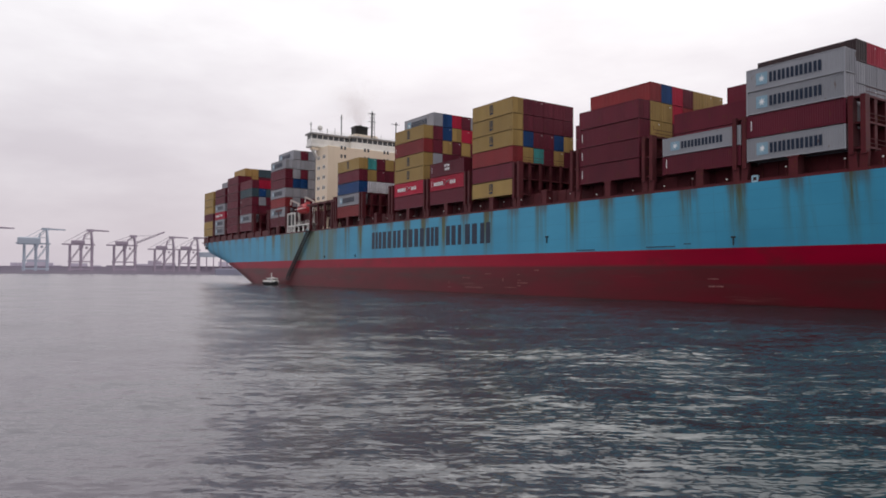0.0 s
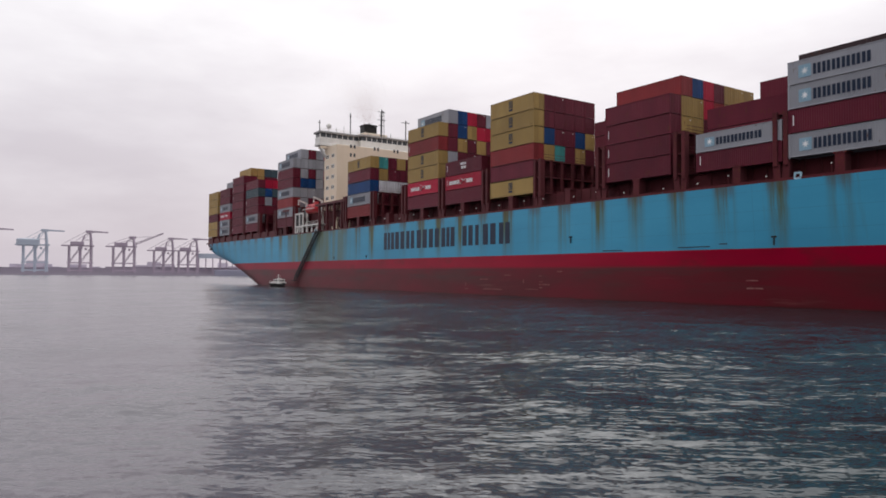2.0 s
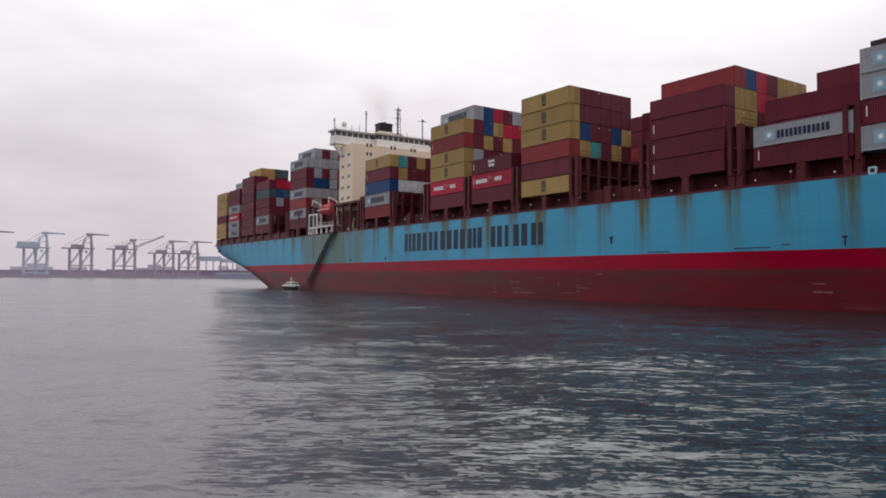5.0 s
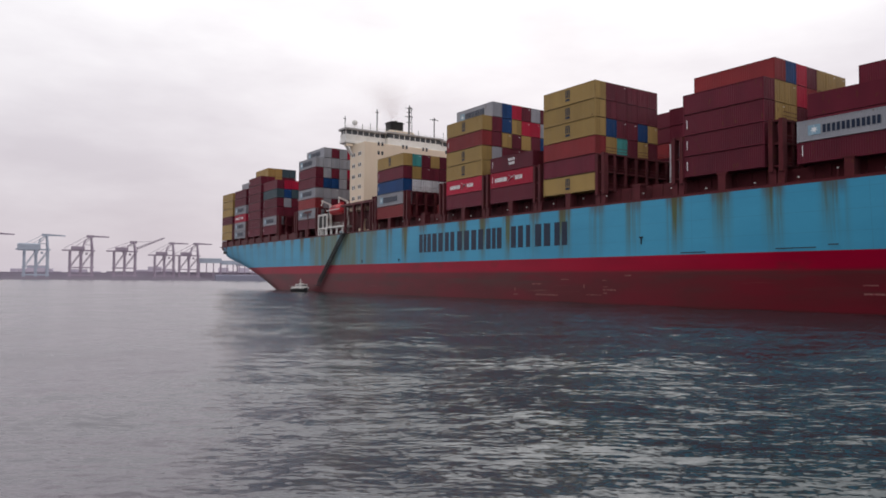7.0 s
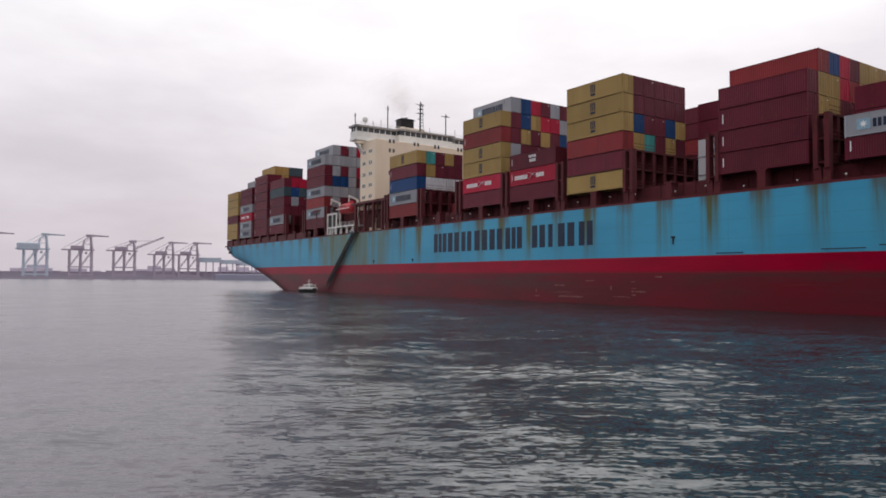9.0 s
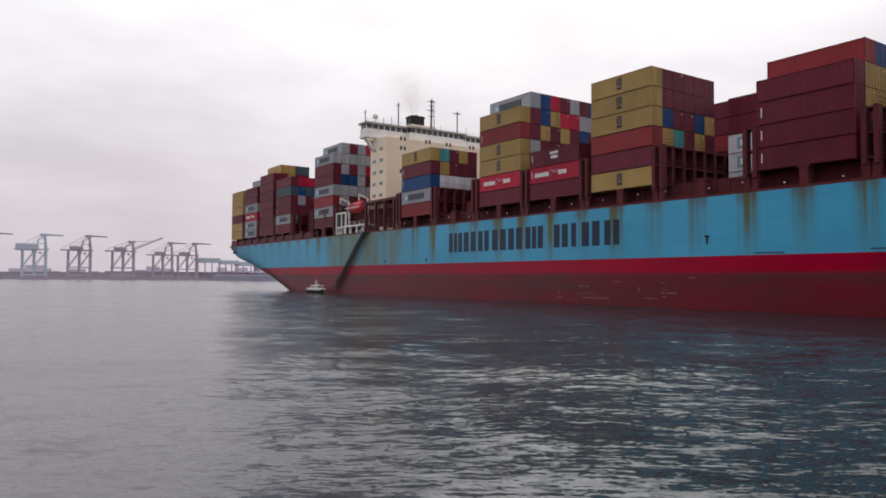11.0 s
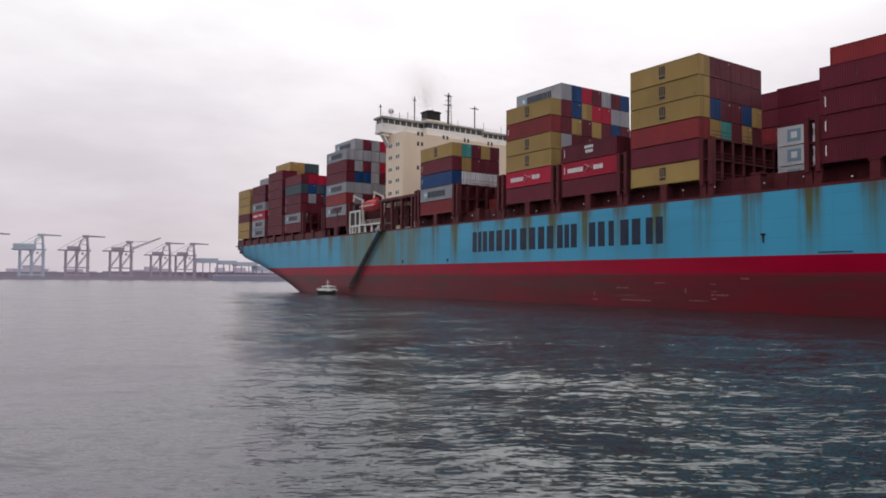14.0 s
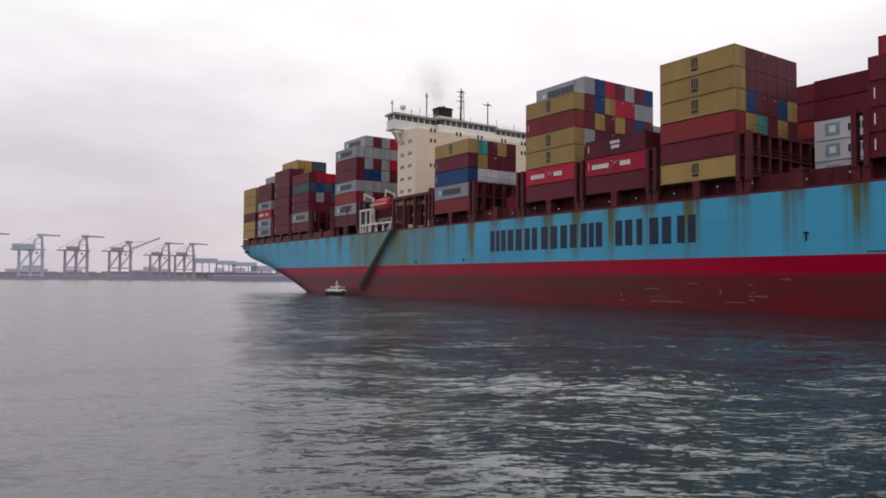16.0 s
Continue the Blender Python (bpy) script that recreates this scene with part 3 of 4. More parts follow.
BAYS = {"A": -295.0, "B": -280.1, "C": -265.1, "D": -250.2, "S": -235.2, "E": -220.2, "F": -171.3, "V": -156.3, "G": -141.5, "H": -126.6,
        "I": -111.6, "J": -97.0, "K": -82.7, "L": -66.3, "N": -53.3}
# for each bay, rows from the near side inwards, each written from the lowest tier up; '.' is an empty place
STACKS = {
    "A": ("YYMYYY", "MMGMYY", "MMMGMM"),
    "B": ("GGRGMM", "MMGMMMG", "MMBMMM"),
    "C": ("MMMMMMM", "MMMMMMMY", "MMMMMMYY", "MMMMMMMP", "MMMMMRMP"),
    "D": ("MGMMPM", "MMMGBR", "MMMMPR", "MMMPBR", "MMBMPM", "MMMMMM"),
    "S": ("", "", "", "MM", "MM"),
    "E": ("MGOGMMG", "MGGGBGGG", "MMMGBMGM", "MMMGGGGG", "MMMGMRGR", "MMMBMMGG"),
    "F": ("OGBMY", "MMWYT", "MMWMM", "MMWMY", "MMWMM"),
    "V": ("", "", ""),
    "G": ("MRYYOY", "MMMGMMG", "MMMMYBB", "MMMMMYR", "MMMMYRM", "MMMMMRG", "MMMMBGM", "MMMMMGB"),
    "H": ("MRM", "MMM", "MMM", "MMM"),
    "I": ("YMOYYY", "MMYBMM", "MMTMMM", "MMMMMM", "MMYBMM", "MMMYMM", "MM", "MM", "MM", "MM", "MM", "MMMOMM", "MMMMMY", "MMMMMM", "MMMMMM", "MMMMMM", "MMMM"),
    "J": ("", "", "", "", "", "", "WWWMM", "MMMMM", "MMMMM", "MMMOM"),
    "K": ("MMMM", "MMYYO", "MMYYB", "MMMRR", "MMMOM", "MMMYY", "MMMYY", "MMMMY"),
    "L": ("MG", "MMM", "MMM", "MMM", "MMM", "MMM", "MMMMM", "MMMMM"),
    "N": ("GMGG", "MGGGD", "MRGGR", "MGGGR", "MMMMO", "MMMMO"),
}
STYLES = {("A", 0): "..", ("B", 0): ("grey_line", "grey_line", "red_line", "grey_line", "", ""), ("D", 0): ("", "grey_line", "", "", "", ""),
          ("E", 0): ("", "grey_line", "", "grey_line", "", "", "grey_line"), ("E", 1): ("", "", "", "", "", "", "", "grey_line"),
          ("F", 0): ("", "grey_line", "", "", "mustard_line"), ("G", 0): ("", "red_line", "mustard_line", "mustard_line", "", "mustard_line"),
          ("G", 1): ("", "", "", "", "", "", "grey_line"), ("H", 0): ("", "red_line", "number"),
          ("I", 0): ("mustard_line", "", "", "mustard_line", "mustard_line", "mustard_line"), ("J", 6): ("block_line", "block_line", "block_line", "", ""),
          ("L", 0): ("", "grey_line"), ("N", 0): ("grey_line", "", "grey_line", "grey_line")}

PITCH = {"G": 2.965, "I": 2.965, "E": 2.94, "F": 2.93}


def tier_height(bay, r):
    """Pitch of the tiers and height of the lowest one: some rows hold lower boxes."""
    if bay == "L" and r == 0:
        return 2.6, 17.75
    if bay == "N" and r > 0:
        return 2.6, TIER0
    return PITCH.get(bay, TIER), TIER0


HIDDEN = []
for bay, x in BAYS.items():
    for r, column in enumerate(STACKS[bay]):
        pitch, base = tier_height(bay, r)
        for t, colour in enumerate(column):
            styles = STYLES.get((bay, r), ())
            style = styles[t] if t < len(styles) and styles[t] != "." else ""
            seen = r == 0 or (bay == "J" and r == 6) or (t >= (2 if bay in "IFKN" else 3) and (r < 2 or bay not in "ABC"))
            if seen:
                container(colour, x, 0.35 + r * ROW, base + t * pitch, style or ("plain" if r else ""), tall=pitch - 0.10)
            else:
                HIDDEN.append((colour, x, 0.35 + r * ROW, base + t * pitch, pitch - 0.10))


def inner_stack():
    """The rows that only the far side shows, joined."""
    rng = random.Random(7)
    order = "MMYGOBRPTWD"
    mats = [PAINT[c] for c in order]
    bm = bmesh.new()
    for colour, x, y, z, tall in HIDDEN:
        n = len(bm.faces)
        block(bm, x, x + LONG, y, y + WIDE, z, z + tall)
        bm.faces.ensure_lookup_table()
        for f in bm.faces[n:]:
            f.material_index = order.index(colour)
    for bay, x in BAYS.items():
        first = len(STACKS[bay])
        tiers = {"A": 5, "B": 5, "C": 6, "D": 5, "S": 2, "E": 5, "F": 2, "V": 1, "G": 5, "H": 3, "I": 3, "J": 4, "K": 4, "L": 4, "N": 4}[bay]
        for r in range(max(first, 3), 17):
            for t in range(tiers):
                n = len(bm.faces)
                block(bm, x, x + LONG, 0.35 + r * ROW, 0.35 + r * ROW + WIDE, TIER0 + t * TIER, TIER0 + t * TIER + TALL)
                bm.faces.ensure_lookup_table()
                q = rng.randrange(6)
                for f in bm.faces[n:]:
                    f.material_index = q
    ob = part("inner_containers", bm, mats)
    tagged(ob, "mixed maroon, yellow and grey containers stacked amidships", "container", kind="stuff")
    aboard(ob, 0, 0, 0)


inner_stack()


# ---- lashing bridges and pedestals between the bays ----
def lashing_bridge(x, high):
    ob = thing("lashing_bridge", "oxide red steel lashing bridge between container bays", "lashing bridge", "lashing bridges")
    for y in (0.15, BEAM - 1.15):
        for dx in (0.0, 1.35):
            part("post", blocks((dx, dx + 0.55, y, y + 1.0, 17.2, high)), RED_STEEL, ob)
            foot = bmesh.new()
            beam(foot, (dx + 0.28, y + 0.5, 17.4), (dx + (0.0 if dx else 0.55), y + 0.5, 14.6), 0.5, 0.9)
            part("foot", foot, RED_STEEL, ob)
    for z in (17.8, 20.6, high - 0.3):
        part("walkway", blocks((0.1, 1.8, 0.5, BEAM - 0.5, z, z + 0.22)), RED_STEEL, ob)
        part("guard_rail", beams(*[((1.8, 0.6, z + h), (1.8, BEAM - 0.6, z + h), 0.06) for h in (0.6, 1.1)]), RED_STEEL, ob)
    for r in range(1, 17):
        y = 0.35 + r * ROW
        share("post", mesh_of(("inner_post", high), lambda: blocks((0.3, 1.6, -0.12, 0.12, 17.4, high), (1.5, 1.72, -0.3, 0.3, 17.4, high)), RED_STEEL), ob, pose(0, y, 0))
    aboard(ob, x, 0, 0)


for x in (-282.5, -267.5, -252.6, -237.6, -222.7, -207.4, -173.6, -158.8, -144.0, -129.1, -114.2, -99.3, -84.6, -69.9, -55.2, -40.8, -26.0):
    lashing_bridge(x, 23.75)


def pedestal(x):
    ob = thing("container_pedestal", "oxide red steel pedestal under the outer container row", "pedestal", "container pedestals")
    share("column", mesh_of(("column", "p"), lambda: blocks((-0.55, 0.55, 0.25, 1.7, 14.5, 17.75)), RED_STEEL), ob)
    share("cap", mesh_of(("cap", "p"), lambda: blocks((-0.75, 0.75, 0.2, 1.9, 17.75, 17.98)), RED_STEEL), ob)
    aboard(ob, x, 0, 0)


for bay, x in BAYS.items():
    pedestal(x + LONG / 2)


def hatch_cover(x):
    ob = thing("hatch_cover", "oxide red ribbed steel hatch cover on its coaming", "hatch cover", "hatch covers")
    part("plate", blocks((0, LONG, 2.7, BEAM - 2.7, 17.6, 17.95)), RED_STEEL, ob)
    for i in range(6):
        share("rib", mesh_of(("rib", "h"), lambda: blocks((0, 0.25, 2.5, 2.7, 16.2, 17.9)), RED_STEEL), ob, pose(LONG * (i + 0.3) / 6, 0, 0))
    aboard(ob, x, 0, 0)


for x in list(BAYS.values()) + [-38.5, -24.0, -9.0]:
    hatch_cover(x)

# deck edge clutter: small floodlights, vents and bollards
rng = random.Random(3)
for i in range(34):
    x = -232 + i * 6.1 + rng.uniform(-1.5, 1.5)
    if -210 < x < -172:
        continue
    ob = thing("deck_lamp", "small white deck floodlight on a short stanchion", "lamp", "deck floodlights")
    part("stanchion", beams(((0, 0, 14.6), (0, 0, 16.6), 0.1)), RED_STEEL, ob)
    part("lamp_head", blocks((-0.09, 0.09, -0.09, 0.09, 16.55, 16.74), bevel=0.03), WHITE, ob, "white lamp housing")
    aboard(ob, x, 0.55 + rng.uniform(0, 0.5), rng.uniform(-0.5, 0.3))
for x in (-52.0, -190.2):
    ob = thing("chock", "pale painted mooring chock in the deck edge", "chock", "mooring chocks")
    bm = bmesh.new()
    for a, b in (((-0.4, 0.1), (0.4, 0.1)), ((-0.4, 0.75), (0.4, 0.75)), ((-0.36, 0.1), (-0.36, 0.75)), ((0.36, 0.1), (0.36, 0.75))):
        beam(bm, (a[0], 0.1, a[1]), (b[0], 0.1, b[1]), 0.2)
    part("ring", bm, material("pale_blue_deck_paint", (0.4, 0.6, 0.72), rough=0.5), ob)
    aboard(ob, x, 0, DECK_Z)


# ---- house, bridge wings, funnel and masts ----
def build_house():
    ob = thing("deckhouse", "tall cream-painted deckhouse with wide bridge wings and dark windows", "deckhouse")
    part("tower", blocks((-191.6, -183.4, 3.0, BEAM - 3.0, 21.6, 39.3), bevel=0.12), CREAM, ob)
    # windows on the side and on the front
    pane = mesh_of(("window", "side"), lambda: blocks((-0.3, 0.3, -0.03, 0.02, 0, 0.85)), DARK_GLASS)
    fpane = mesh_of(("window", "front"), lambda: blocks((-0.02, 0.03, -0.3, 0.3, 0, 0.95)), DARK_GLASS)
    frame_s = mesh_of(("window_frame", "side"), lambda: blocks((-0.4, 0.4, -0.02, 0.02, -0.1, 0), (-0.4, 0.4, -0.02, 0.02, 0.85, 0.95), (-0.4, -0.3, -0.02, 0.02, 0, 0.85), (0.3, 0.4, -0.02, 0.02, 0, 0.85)), WHITE)
    for z in (24.4, 27.3, 30.2, 33.1, 36.0):
        for x in (-189.8, -188.9, -186.3, -185.4):
            w = share("window", pane, ob, pose(x, 2.985, z))
            share("window_frame", frame_s, w)
    for z in (24.6, 30.4, 36.2, 38.6):
        for y in (7.2, 8.3, 14.6, 15.7, 21.0, 22.1, 28.5, 29.6, 35.0, 36.1):
            share("window", fpane, ob, pose(-183.39, y, z))
    # bridge across the whole beam; the wheelhouse stands a little forward of the wings
    part("bridge_deck", blocks((-193.2, -189.6, 0.6, BEAM - 0.6, 39.7, 40.5), bevel=0.12), WHITE, ob, "white bridge wing deck")
    part("wheelhouse_deck", blocks((-190.5, -188.0, 12.6, BEAM - 12.6, 39.55, 40.35), bevel=0.12), WHITE, ob)
    part("wing_wall", blocks((-193.0, -189.75, 0.75, BEAM - 0.75, 40.5, 42.1)), WHITE, ob)
    part("wheelhouse_wall", blocks((-190.4, -188.2, 12.8, BEAM - 12.8, 40.35, 42.1)), WHITE, ob)
    part("wing_window", blocks((-192.9, -189.9, 0.9, BEAM - 0.9, 42.1, 43.2)), DARK_GLASS, ob, "dark band of bridge windows")
    part("wheelhouse_window", blocks((-190.4, -188.35, 12.95, BEAM - 12.95, 42.1, 43.3)), DARK_GLASS, ob, "dark band of bridge windows")
    for i in range(25):
        y = 0.9 + i * (BEAM - 1.8) / 24
        x = -188.3 if 12.9 < y < BEAM - 12.9 else -189.85
        share("mullion", mesh_of(("mullion", "m"), lambda: blocks((-0.1, 0.03, -0.1, 0.1, 42.1, 43.25)), WHITE), ob, pose(x, y, 0))
    for x in (-192.6, -191.4, -190.2):
        share("mullion", MESHES[("mullion", "m")], ob, pose(x, 0.9, 0))
    part("bridge_roof", blocks((-193.5, -189.2, 0.4, BEAM - 0.4, 43.2, 43.75), bevel=0.08), ROOF_GREY, ob, "weathered grey roof edge")
    part("wheelhouse_roof", blocks((-191.0, -187.7, 12.3, BEAM - 12.3, 43.3, 43.75), bevel=0.08), ROOF_GREY, ob, "weathered grey roof edge")
    for y0, y1 in ((1.0, 3.0), (BEAM - 1.0, BEAM - 3.0)):
        for x in (-190.9, -190.1):
            part("wing_bracket", beams(((x, y0, 39.6), (x, y1, 36.6), 0.42, 0.4)), WHITE, ob)
            part("wing_girder", blocks((x - 0.3, x + 0.3, min(y0, y1), max(y0, y1), 38.9, 39.6)), CREAM, ob)
    bm = bmesh.new()
    for y in np.linspace(0.6, BEAM - 0.6, 26):
        beam(bm, (-189.4, y, 43.7), (-189.4, y, 44.5), 0.06)
    for z in (44.1, 44.5):
        beam(bm, (-189.4, 0.6, z), (-189.4, BEAM - 0.6, z), 0.06)
    part("guard_rail", bm, WHITE, ob)
    aboard(ob, 0, 0, 0)


build_house()


def mast(x, y, z0, z1, label, yards=(), thick=0.3):
    ob = thing("mast", label, "mast", "masts on the bridge roof")
    bm = bmesh.new()
    beam(bm, (0, 0, z0), (0, 0, z1), thick, sides=8)
    part("pole", bm, MESH_GREY, ob)
    for z, half in yards:
        part("yard", beams(((-0.2, -half, z), (-0.2, half, z), 0.14), ((-half * 0.6, 0, z), (half * 0.6, 0, z), 0.14)), MESH_GREY, ob)
    aboard(ob, x, y, 0)
    return ob


m1 = mast(-189.2, 20.0, 43.7, 52.2, "tall dark signal mast with short yards on the bridge roof", ((51.4, 1.3), (50.2, 0.8), (49.0, 1.3), (47.4, 0.8)))
part("stay", beams(((0.5, 0.6, 43.8), (0.3, 0.45, 51.6), 0.12), ((0.5, -0.6, 43.8), (0.3, -0.45, 51.6), 0.12), ((-0.6, 0, 43.8), (-0.1, 0, 51.8), 0.12)), MESH_GREY, m1)
part("rung", beams(*[((0.35, -0.52, 44.6 + 0.9 * k), (0.35, 0.52, 44.6 + 0.9 * k), 0.09) for k in range(8)]), MESH_GREY, m1)
mast(-190.5, 10.5, 43.7, 50.0, "slim dark pole mast on the bridge roof", ((49.2, 0.5),))
mast(-188.0, 27.5, 43.7, 49.5, "thin aerial mast with a crossbar", ((48.9, 1.4),))
mast(-192.0, 1.6, 43.7, 47.2, "short aerial pole on the bridge wing", ((46.6, 0.4),), thick=0.22)
for y, h in ((5.8, 1.6), (8.2, 2.1), (16.0, 1.4), (23.5, 1.8), (32.0, 2.4), (38.0, 2.0)):
    mast(-190.0, y, 43.7, 43.7 + h, "short whip aerial on the bridge roof", thick=0.12)

dome = thing("radome", "white round radar dome on a short post", "radome")
bm = bmesh.new()
bmesh.ops.create_uvsphere(bm, u_segments=16, v_segments=10, radius=0.75, matrix=Matrix.Translation((0, 0, 45.6)))
part("dome", bm, WHITE, dome)
part("post", beams(((0, 0, 43.7), (0, 0, 45.0), 0.25), sides=8), WHITE, dome)
aboard(dome, -191.0, 4.0, 0)

funnel = thing("funnel", "sooty black ship's funnel behind the bridge", "funnel")
part("casing", blocks((-201.0, -193.6, 16.5, 24.5, 17.5, 45.8), bevel=0.3), CREAM, funnel, "cream casing")
part("upper_casing", blocks((-199.6, -196.4, 18.2, 22.4, 45.8, 49.0), bevel=0.25), BLACK, funnel, "sooty black upper stack")
part("top_rim", blocks((-199.75, -196.25, 18.05, 22.55, 48.5, 48.75)), BLACK, funnel)
for k in range(4):
    part("exhaust_pipe", beams(((-199.0 + 0.6 * k, 20.3, 48.9), (-199.05 + 0.6 * k, 20.3, 49.4), 0.45), sides=10), BLACK, funnel)
aboard(funnel, 0, 0, 0)


# ---- lifeboat in its davits, and the frames under the house ----
def build_lifeboat():
    ob = thing("lifeboat", "orange enclosed lifeboat hung in white davits", "lifeboat")
    bm = bmesh.new()
    rings = []
    for i in range(13):
        s = i / 12
        x = -4.3 + 8.6 * s
        r = (1 - abs(2 * s - 1) ** 3.2) ** 0.6
        ring = []
        for k in range(14):
            u = 2 * math.pi * k / 14
            yy, zz = math.cos(u), math.sin(u)
            ring.append(bm.verts.new((x, 1.5 * r * yy, 1.45 * (0.35 + 0.65 * r) * zz * (1.1 if zz > 0 else 0.9))))
        rings.append(ring)
    for a, b in zip(rings, rings[1:]):
        for k in range(14):
            f = bm.faces.new((a[k], b[k], b[(k + 1) % 14], a[(k + 1) % 14]))
            f.smooth = True
    bm.faces.new(rings[0]), bm.faces.new(rings[-1][::-1])
    bmesh.ops.recalc_face_normals(bm, faces=bm.faces)
    part("shell", bm, ORANGE, ob)
    part("cockpit", blocks((1.2, 2.6, -0.6, 0.6, 1.2, 2.0), bevel=0.2), ORANGE, ob)
    part("fender_strip", beams(((-4.0, -1.52, 0), (4.0, -1.52, 0), 0.16)), WHITE, ob, "white rubbing strip")
    for x in (-2.4, -1.2, 0, 1.2):
        part("porthole", blocks((x - 0.22, x + 0.22, -1.53, -1.4, 0.55, 0.9)), DARK_GLASS, ob)
    aboard(ob, -197.4, 2.4, 22.4)
    for x in (-203.6, -192.8):
        d = thing("davit", "white steel lifeboat davit arm", "davit", "lifeboat davits")
        part("upright", beams(((0, 3.4, 14.6), (0, 3.0, 24.6), 0.5)), WHITE, d)
        part("arm", beams(((0, 3.2, 24.4), (0, 0.4, 25.4), 0.4), ((0, 0.6, 25.3), (0, 0.4, 23.9), 0.22)), WHITE, d)
        part("brace", beams(((0, 3.3, 19.0), (0, 0.8, 16.0), 0.3)), WHITE, d)
        aboard(d, x, 0, 0)
    g = thing("embarkation_platform", "white railed embarkation platform beneath the lifeboat", "platform")
    part("platform_deck", blocks((-205.3, -189.2, 0.1, 3.0, 17.4, 17.75)), WHITE, g)
    for x in (-205.0, -202.0, -199.6):
        part("leg", blocks((x - 0.17, x + 0.17, 0.05, 0.4, 15.0, 21.3)), WHITE, g)
    part("top_beam", blocks((-205.2, -199.4, 0.04, 0.41, 21.05, 21.45)), WHITE, g)
    # black panels stand in for the shade inside the frame's openings
    part("panel", blocks((-204.8, -202.2, 0.25, 0.45, 17.75, 21.0)), BLACK, g, "black panel for a shaded opening")
    part("panel", blocks((-201.8, -199.8, 0.25, 0.45, 17.75, 21.0)), BLACK, g, "black panel for a shaded opening")
    for i in range(5):
        x = -203.6 + i * 3.4
        part("leg", blocks((x - 0.16, x + 0.16, 0.1, 0.45, 15.0, 17.4)), WHITE, g)
        part("knee", beams(((x - 0.6, 0.25, 15.2), (x, 0.25, 17.2), 0.16)), WHITE, g)
        part("knee", beams(((x + 0.6, 0.25, 15.2), (x, 0.25, 17.2), 0.16)), WHITE, g)
    part("guard_rail", rail_run(-199.4, -189.2, 0.15, 17.6), WHITE, g)
    aboard(g, 0, 0, 0)
    for x in (-213.0, -189.0, -184.0, -179.5, -175.0):
        fr = thing("steel_gantry", "oxide red steel gantry on deck beside the house", "gantry", "deck gantries")
        part("post", blocks((-0.3, 0.3, 0.3, 0.9, 14.6, 22.6)), RED_STEEL, fr)
        part("post", blocks((-0.3, 0.3, 5.0, 5.6, 14.6, 22.6)), RED_STEEL, fr)
        part("cross_beam", blocks((-2.6, 2.6, 0.3, 5.6, 22.6, 23.2)), RED_STEEL, fr)
        part("brace", beams(((0, 0.6, 15.0), (2.2, 0.6, 22.4), 0.18)), RED_STEEL, fr)
        aboard(fr, x, 0, 0)
    for x, y, w, h in ((-186.6, 3.2, 1.6, 2.2), (-183.2, 3.6, 2.2, 1.7), (-178.4, 3.0, 1.2, 2.6)):
        lk = thing("deck_locker", "cream steel locker on deck beside the house", "locker", "deck lockers")
        part("body", blocks((0, w, 0, 1.4, 0, h), bevel=0.05), CREAM, lk)
        part("lid", blocks((-0.05, w + 0.05, -0.05, 1.45, h, h + 0.08)), CREAM, lk)
        aboard(lk, x, y, 14.6)
        st = thing("vent_head", "cream mushroom ventilator standing on deck", "ventilator", "deck ventilators")
        part("pipe", beams(((0, 0, 0), (0, 0, 4.2), 0.7), sides=10), CREAM, st)
        part("cap", beams(((0, 0, 4.2), (0, 0, 4.7), 1.3), sides=10), CREAM, st)
        aboard(st, x + w + 0.8, y + 0.4, 14.6)
    dk = thing("poop_deckhouse", "low oxide red steel deckhouse beneath the cream tower", "deckhouse")
    part("wall", blocks((-206.5, -176.0, 5.4, BEAM - 5.4, 14.6, 21.6)), RED_STEEL, dk)
    part("door", blocks((-197.0, -196.0, 5.36, 5.4, 14.7, 16.8)), BLACK, dk)
    aboard(dk, 0, 0, 0)


build_lifeboat()


def build_gangway():
    """The boarding ladder let down along the side, wrapped in dark netting."""
    ob = thing("boarding_ladder", "dark netted boarding ladder lowered down the ship's side", "ladder")
    top, low = Vector((-187.2, -0.75, 15.2)), Vector((-202.4, -0.75, 2.0))
    up = Vector((0.0, 0.0, 0.8))
    for y in (-0.36, 0.36):
        q = Vector((0, y, 0))
        part("stringer", beams((top + q, low + q, 0.14, 0.34)), MESH_GREY, ob)
        part("hand_rail", beams((top + q + up, low + q + up, 0.08)), MESH_GREY, ob)
    n = 46
    step = blocks((-0.16, 0.16, -0.34, 0.34, -0.02, 0.02))
    me = bpy.data.meshes.new("tread")
    step.to_mesh(me)
    step.free()
    me.materials.append(MESH_GREY)
    for i in range(n):
        p = top.lerp(low, (i + 0.5) / n)
        share("tread", me, ob, pose(*p))
    for y in (-0.4, 0.4):
        bm = bmesh.new()
        for i in range(n):
            p = top.lerp(low, (i + 0.5) / n)
            beam(bm, p + Vector((0, y, -0.2)), p + Vector((0, y, 0.8)), 0.1)
        part("netting", bm, MESH_GREY, ob, "dark grey safety netting")
    part("top_platform", blocks((-188.2, -186.2, -1.25, 0.3, 15.28, 15.45)), MESH_GREY, ob)
    part("platform", blocks((low.x - 1.9, low.x + 0.2, -1.3, -0.15, 1.7, 1.9)), MESH_GREY, ob)
    aboard(ob, 0, 0, 0)


build_gangway()

